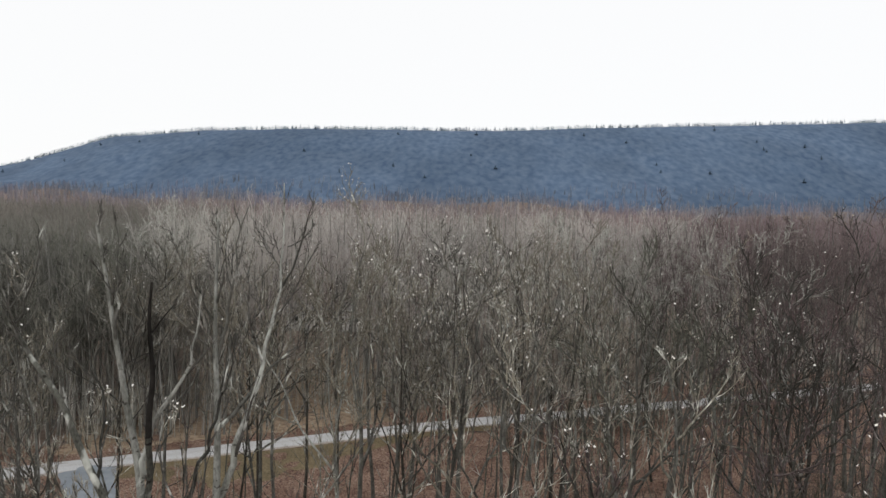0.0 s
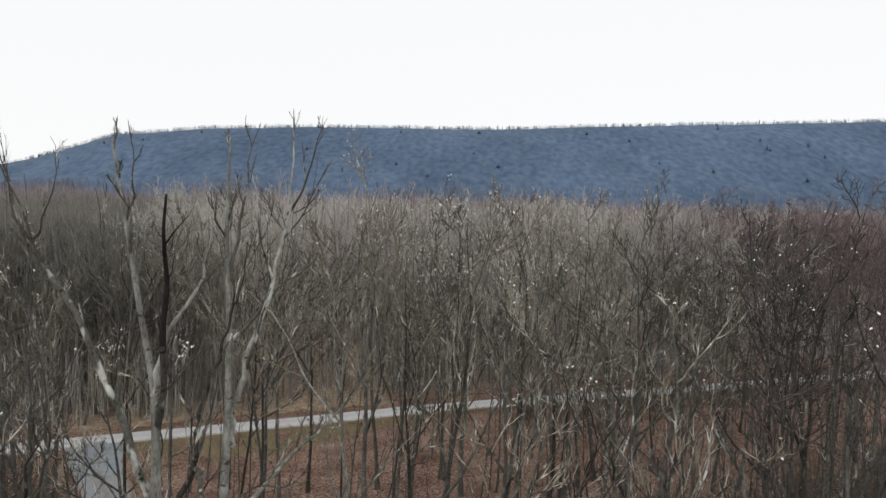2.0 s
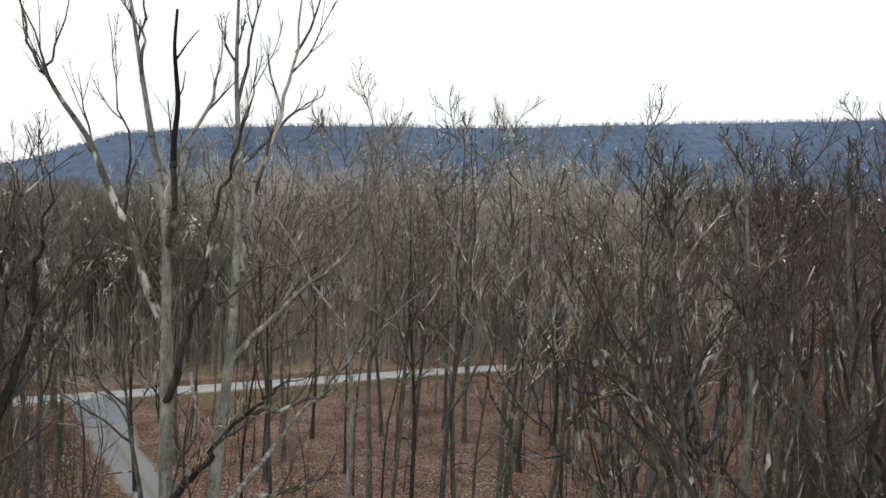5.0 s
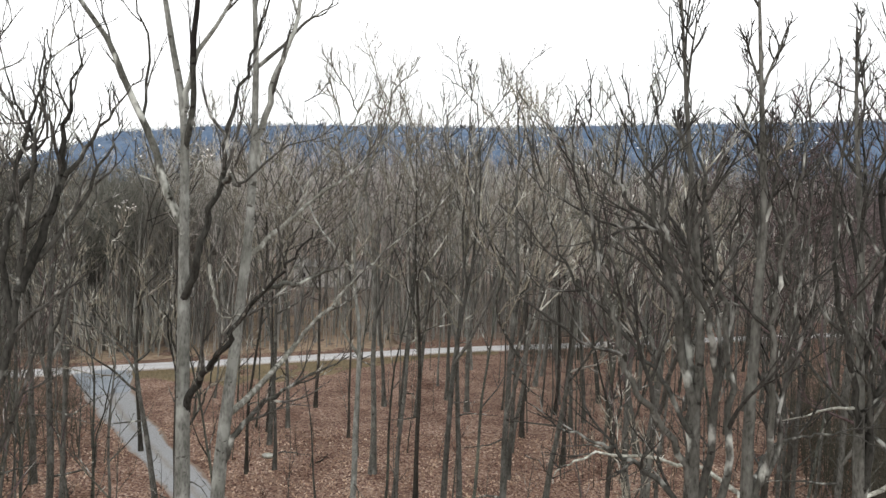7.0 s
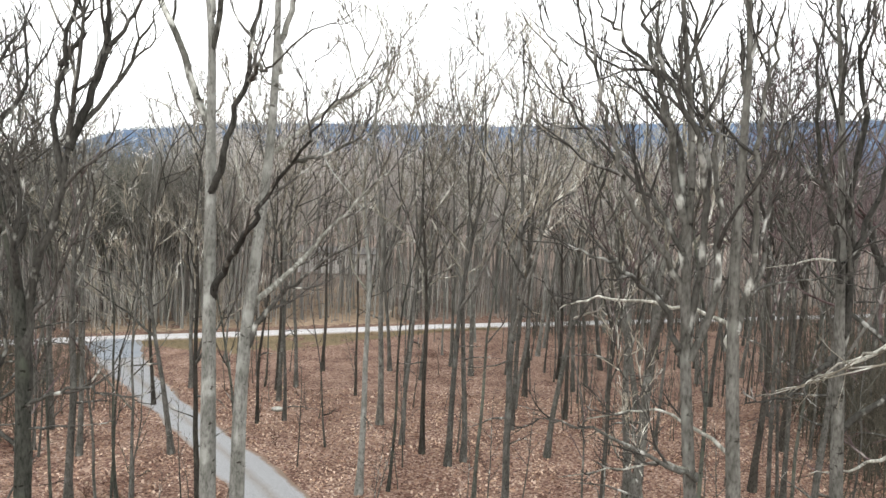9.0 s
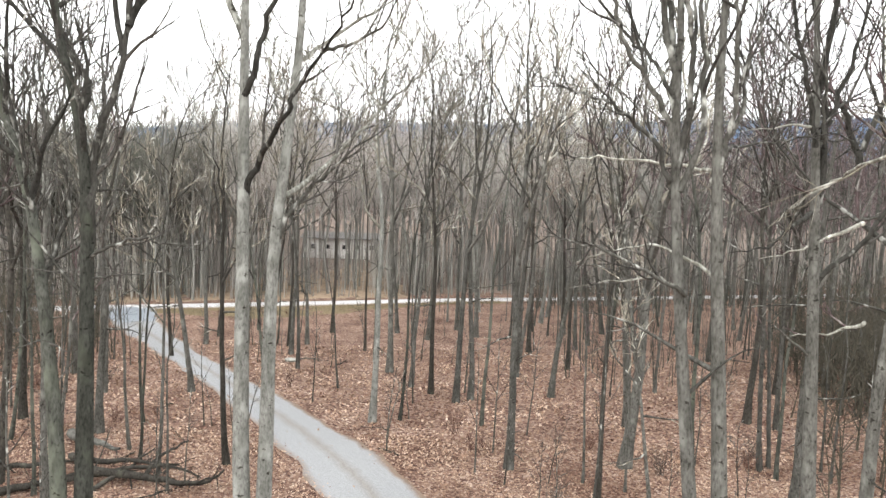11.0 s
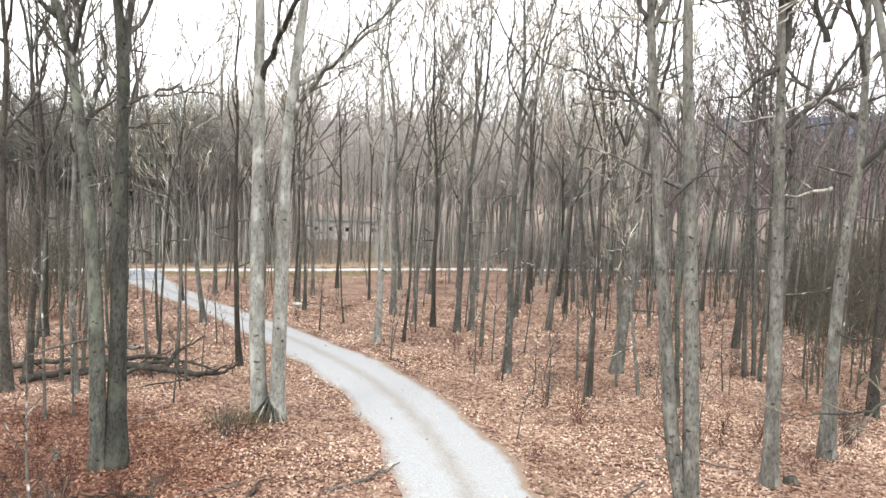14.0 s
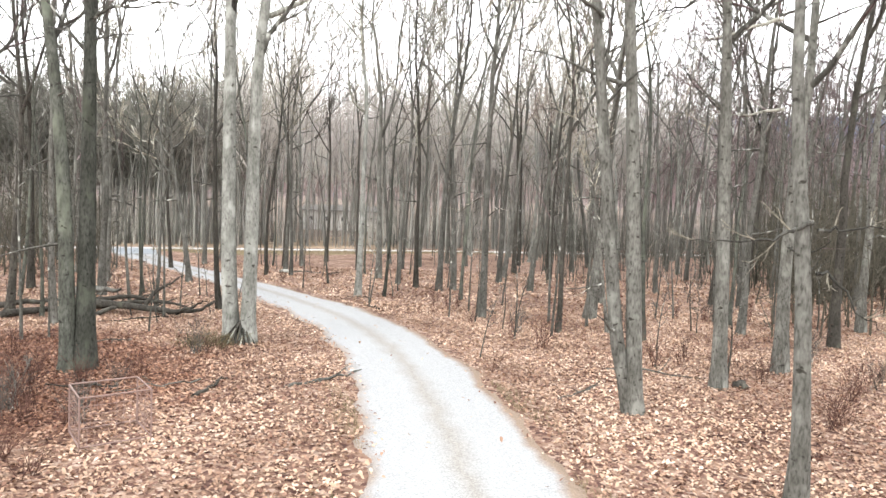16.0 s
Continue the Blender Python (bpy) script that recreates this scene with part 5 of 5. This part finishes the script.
# heap, front
PILE = [
    ([(-14.05, 19.0, 0.1), (-13.2, 19.5, 0.16), (-12.35, 20.0, 0.25), (-11.7, 20.6, 0.5)], 0.15, 4),
    ([(-12.0, 20.4, 0.45), (-10.2, 20.4, 0.30), (-8.85, 20.2, 0.2), (-7.9, 20.0, 0.26), (-7.2, 20.2, 0.6)], 0.15, 9),
    ([(-9.9, 20.5, 0.2), (-9.55, 20.6, 0.8), (-9.1, 20.65, 1.1), (-8.55, 20.6, 1.4)], 0.085, 4),
    ([(-13.4, 22.2, 0.15), (-11.8, 21.2, 0.4), (-10.4, 20.9, 0.5), (-9.2, 21.4, 0.3)], 0.13, 6),
    ([(-14.5, 24.0, 0.3), (-12.6, 22.4, 0.6), (-11.2, 21.4, 0.75)], 0.19, 3),
]
# heap, back
PILE += [
    ([(-11.2, 19.6, 0.1), (-10.6, 20.8, 0.35), (-10.3, 22.0, 0.6)], 0.09, 5),
    ([(-12.6, 19.8, 0.12), (-11.2, 20.6, 0.3), (-9.6, 20.9, 0.42), (-8.2, 20.8, 0.2)], 0.11, 7),
    ([(-15.5, 20.5, 0.12), (-14.0, 20.9, 0.3), (-12.4, 21.0, 0.45)], 0.13, 5),
    ([(-8.6, 20.1, 0.15), (-7.8, 19.7, 0.5), (-7.2, 19.4, 0.75)], 0.06, 4),
]
for k, (pts, r0, shoots) in enumerate(PILE):
    fallen("fallen_branch", pts, r0, BARK_DARK if k != 4 else BARK, "dark dead branch lying in a heap on leaves", shoots, 600 + k)
rng = random.Random(61)
for k in range(26):
    y = rng.uniform(9, 40)
    x = rng.uniform(-0.65, 0.68) * (y + 3)
    if not clear(x, y, 0.8):
        continue
    a, n_len = rng.uniform(0, 6.28), rng.uniform(0.9, 2.6)
    dx, dy = math.cos(a) * n_len / 2, math.sin(a) * n_len / 2
    z = float(land(x, y))
    fallen("fallen_branch", [(x - dx, y - dy, z + 0.04), (x + 0.1, y, z + 0.08), (x + dx, y + dy, z + 0.05)], rng.uniform(0.02, 0.05), (BARK, BARK_DARK)[k % 2],
           "thin fallen branch lying on the leaves", 3, 640 + k)

# roots and the dark hollow at the foot of the twin tree
rng = random.Random(71)
root_thing = bpy.data.objects["twin_tree"]
for k in range(14):
    a = -2.6 + 2.1 * k / 13
    start = Vector((0.08 + 0.1 * math.cos(a), -0.02 + 0.1 * math.sin(a), 0.62 - 0.3 * rng.random()))
    end = Vector((0.05 + 0.62 * math.cos(a), -0.05 + 0.62 * math.sin(a), -0.05))
    mid = start.lerp(end, 0.5) + Vector((rng.gauss(0, 0.05), rng.gauss(0, 0.05), 0.08))
    line = spline([start, mid, end], 3)
    part("root", stems("root", [(line, [0.045 - 0.004 * i for i in range(len(line))], 5)], BARK_DARK if k % 4 else LIMB_PALE), root_thing)

# wire cage
cage = thing("wire_cage", (-4.40, 8.02, float(land(-4.40, 8.02))), "low open cage of thin rusty wire mesh on leaves", "cage")
cage.rotation_euler.z = radians(39)
cw, cd, ch = 0.52, 0.48, 0.82


def rod(a, b, r):
    return ([Vector(a), Vector(b)], [r, r], 5)


for sx in (-1, 1):
    for sy in (-1, 1):
        part("post", stems("post", [rod((sx * cw, sy * cd, -0.05), (sx * cw, sy * cd, ch), 0.014)], WIRE), cage)
for z in (0.05, ch):
    for a, b in (((-cw, -cd), (cw, -cd)), ((cw, -cd), (cw, cd)), ((cw, cd), (-cw, cd)), ((-cw, cd), (-cw, -cd))):
        part("rail", stems("rail", [rod((*a, z), (*b, z), 0.013)], WIRE), cage)
for a, b in (((-cw, -cd), (cw, -cd)), ((cw, -cd), (cw, cd)), ((cw, cd), (-cw, cd)), ((-cw, cd), (-cw, -cd))):
    mesh_lines = []
    for k in range(1, 10):
        t = k / 10
        x, y = a[0] + (b[0] - a[0]) * t, a[1] + (b[1] - a[1]) * t
        mesh_lines.append(rod((x, y, 0.03), (x, y, ch), 0.0026))
    for k in range(1, 6):
        mesh_lines.append(rod((*a, ch * k / 6), (*b, ch * k / 6), 0.0026))
    part("mesh_panel", stems("mesh_panel", mesh_lines, WIRE), cage)


def stone(name, at, size, mat, label, seed):
    bm = bmesh.new()
    bmesh.ops.create_icosphere(bm, subdivisions=2, radius=0.5)
    r = random.Random(seed)
    off = Vector((r.uniform(0, 50), r.uniform(0, 50), 0))
    for v in bm.verts:
        v.co *= 1 + 0.45 * noise.noise(v.co * 2.2 + off)
        v.co = Vector((v.co.x * size[0], v.co.y * size[1], v.co.z * size[2]))
    me = bpy.data.meshes.new(name)
    bm.to_mesh(me)
    bm.free()
    me.materials.append(mat)
    ob = new(name, me)
    ob.location = at
    return tagged(ob, label, "stone")


stone("stone", (-9.75, 38.7, 0.05), (0.7, 0.5, 0.3), BIRCH, "pale flat stone lying on the woodland floor", 3)
stone("stone", (7.95, 13.05, 0.06), (0.4, 0.35, 0.35), BARK_DARK, "small dark stone beside a trunk", 4)

# pale pole beyond the road
pole = thing("utility_pole", (-55.3, 90.0, float(land(-55.3, 90.0))), "slim white utility pole among far trees", "pole")
part("shaft", stems("shaft", [([Vector((0, 0, -0.2)), Vector((0, 0, 7.3))], [0.16, 0.12], 8)], BIRCH), pole)
part("lamp_head", stems("lamp_head", [([Vector((-0.6, 0, 9.1)), Vector((-0.6, 0, 9.7))], [0.3, 0.3], 8)], BIRCH), pole)

# low house beyond the road
PAINT = dappled("white_siding", [(0.3, (0.74, 0.74, 0.73)), (0.7, (0.83, 0.83, 0.82))], 3.0, rough=0.6, bump=0.05)
ROOF = dappled("grey_roof", [(0.3, (0.16, 0.16, 0.16)), (0.7, (0.24, 0.23, 0.22))], 4.0)
PANE, pane_n, pane_l, pane_b = material("dark_glass", 0.08)
pane_b.inputs["Base Color"].default_value = (0.02, 0.022, 0.025, 1)


def box(x0, x1, y0, y1, z0, z1, mat, name):
    bm = bmesh.new()
    bmesh.ops.create_cube(bm, size=1)
    for v in bm.verts:
        v.co = Vector((x0 + (v.co.x + 0.5) * (x1 - x0), y0 + (v.co.y + 0.5) * (y1 - y0), z0 + (v.co.z + 0.5) * (z1 - z0)))
    bmesh.ops.bevel(bm, geom=bm.edges[:], offset=min(x1 - x0, y1 - y0, z1 - z0) * 0.06, segments=1, affect="EDGES")
    me = bpy.data.meshes.new(name)
    bm.to_mesh(me)
    bm.free()
    me.materials.append(mat)
    return me


hz = float(land(-21.0, 122.0))
house = thing("house", (-21.0, 122.0, hz), "long low white-sided house behind the trees", "house")
part("wall", box(-7.0, 7.0, -3, 3, -0.3, 3.6, PAINT, "wall"), house)
roof_v = [(-7.4, -3.5, 3.55), (7.4, -3.5, 3.55), (7.4, 3.5, 3.55), (-7.4, 3.5, 3.55), (-7.4, 0, 4.6), (7.4, 0, 4.6), (-7.4, -3.5, 3.4), (7.4, -3.5, 3.4), (7.4, 3.5, 3.4), (-7.4, 3.5, 3.4)]
part("roof", mesh_from("roof", roof_v, [(0, 1, 5, 4), (2, 3, 4, 5), (6, 9, 8, 7), (0, 6, 7, 1), (2, 8, 9, 3)], [(0, 4, 3), (1, 2, 5)], ROOF, smooth=False), house)
for x in (-5.2, -2.4, 0.6, 3.0, 5.6):
    win = part("window", box(x - 0.45, x + 0.45, -3.06, -2.99, 1.5, 2.4, PAINT, "window"), house)
    part("pane", box(x - 0.38, x + 0.38, -3.08, -3.05, 1.57, 2.33, PANE, "pane"), win)

shed = thing("shed", (-42.1, 105.0, float(land(-42.1, 105.0))), "small white shed behind the trees", "shed")
part("wall", box(-1.9, 1.9, -1.5, 1.5, -0.3, 3.1, PAINT, "wall"), shed)
shed_v = [(-2.1, -1.8, 3.05), (2.1, -1.8, 3.05), (2.1, 1.8, 3.05), (-2.1, 1.8, 3.05), (-2.1, 0, 4.0), (2.1, 0, 4.0)]
part("roof", mesh_from("roof", shed_v, [(0, 1, 5, 4), (2, 3, 4, 5), (0, 3, 2, 1)], [(0, 4, 3), (1, 2, 5)], ROOF, smooth=False), shed)
part("door", box(-0.5, 0.5, -1.56, -1.49, 0.0, 2.1, ROOF, "door"), shed)

# strip of winter grass along the road
rng = random.Random(91)


def verge():
    out_v, out_q = [], []
    n = 60
    for i in range(n + 1):
        x = -27.5 + 33 * i / n
        mid = 55.4 + (x + 33) * 0.442
        wide = 1.0 + 7.0 * math.exp(-((x + 15) / 8.5) ** 2) + 0.35 * math.sin(x * 1.7)
        for k in range(7):
            y = mid - 1.55 - wide * k / 6
            out_v.append((x, y, float(land(x, y)) + (0.012 if k < 6 else -0.02)))
    for i in range(n):
        for k in range(6):
            a = i * 7 + k
            out_q.append((a, a + 1, a + 8, a + 7))
    return out_v, out_q


def meadow():
    out_v, nx, ny = [], 40, 24
    for j in range(ny + 1):
        for i in range(nx + 1):
            x = -34 + 30 * i / nx
            low = 58.2 + (x + 33) * 0.442
            deep = 34 + 6 * math.sin(x * 0.5) + 4 * math.sin(x * 1.3)
            y = low + deep * j / ny
            x += (1 if i == nx else -1 if i == 0 else 0) * 1.5 * math.sin(y * 0.4) - 0.22 * (y - low)
            rim = i in (0, nx) or j in (0, ny)
            out_v.append((x, y, float(land(x, y)) + (-0.03 if rim else 0.02)))
    return out_v, [(j * (nx + 1) + i, j * (nx + 1) + i + 1, (j + 1) * (nx + 1) + i + 1, (j + 1) * (nx + 1) + i) for j in range(ny) for i in range(nx)]


MEADOW = dappled("dry_meadow", [(0.3, (0.22, 0.16, 0.11)), (0.5, (0.33, 0.25, 0.18)), (0.72, (0.42, 0.34, 0.25))], 1.6)
mv, mq = meadow()
tagged(new("meadow", mesh_from("meadow", mv, mq, [], MEADOW)), "tan winter meadow beyond the road", "grass", kind="structure")
vv, vq = verge()
tagged(new("grass_verge", mesh_from("grass_verge", vv, vq, [], GRASS)), "strip of yellow-green winter grass beside the road", "grass", kind="structure")
blades = []
for _ in range(5000):
    x = rng.uniform(-27, 5)
    wide = 1.0 + 7.0 * math.exp(-((x + 15) / 8.5) ** 2)
    y = 55.4 + (x + 33) * 0.442 - 1.6 - wide * rng.random()
    if drive_distance(x, y) < 1.6:
        continue
    h = rng.uniform(0.12, 0.4)
    blades.append(([Vector((x, y, float(land(x, y)))), Vector((x + rng.gauss(0, 0.06), y + rng.gauss(0, 0.06), float(land(x, y)) + h))], [0.012, 0.003], 3))
tagged(new("grass", stems("grass", blades, GRASS)), "tufts of yellow winter grass on the verge", "grass", kind="stuff")
spot = np.random.RandomState(7)
tx, ty, luck = spot.uniform(-2.0, 5.0, 26000), spot.uniform(3.0, 15.0, 26000), spot.random_sample(26000)
td = drive_distance(tx, ty)
keep = (td > 1.55) & (td < 1.55 + 0.8 * luck ** 2) & (np.sin(tx * 3.1 + ty * 1.7) + luck > 0.9)
tx, ty = tx[keep][:2600], ty[keep][:2600]
tufts = []
for x, y, z in zip(tx, ty, land(tx, ty)):
    h = rng.uniform(0.05, 0.16)
    tufts.append(([Vector((x, y, z)), Vector((x + rng.gauss(0, 0.05), y + rng.gauss(0, 0.05), z + 0.02 + h))], [0.007, 0.002], 3))
tagged(new("grass", stems("grass", tufts, GRASS)), "thin winter grass along the drive's edge", "grass", kind="stuff")
DEAD_GRASS = dappled("dead_olive_grass", [(0.3, (0.09, 0.078, 0.045)), (0.5, (0.16, 0.135, 0.08)), (0.72, (0.25, 0.20, 0.13))], 9.0)
clump = []
for _ in range(170):
    x, y = rng.gauss(-5.75, 0.42), rng.gauss(15.75, 0.38)
    z, h = float(land(x, y)), rng.uniform(0.08, 0.45)
    lean_x, lean_y = rng.gauss(0, 0.2), rng.gauss(0, 0.2)
    clump.append(([Vector((x, y, z)), Vector((x + lean_x * 0.4, y + lean_y * 0.4, z + h * 0.6)), Vector((x + lean_x, y + lean_y, z + h))], [0.010, 0.008, 0.003], 3))
tagged(new("grass", stems("grass", clump, DEAD_GRASS)), "dark olive tuft of dead grass at the foot of the twin tree", "grass", kind="stuff")
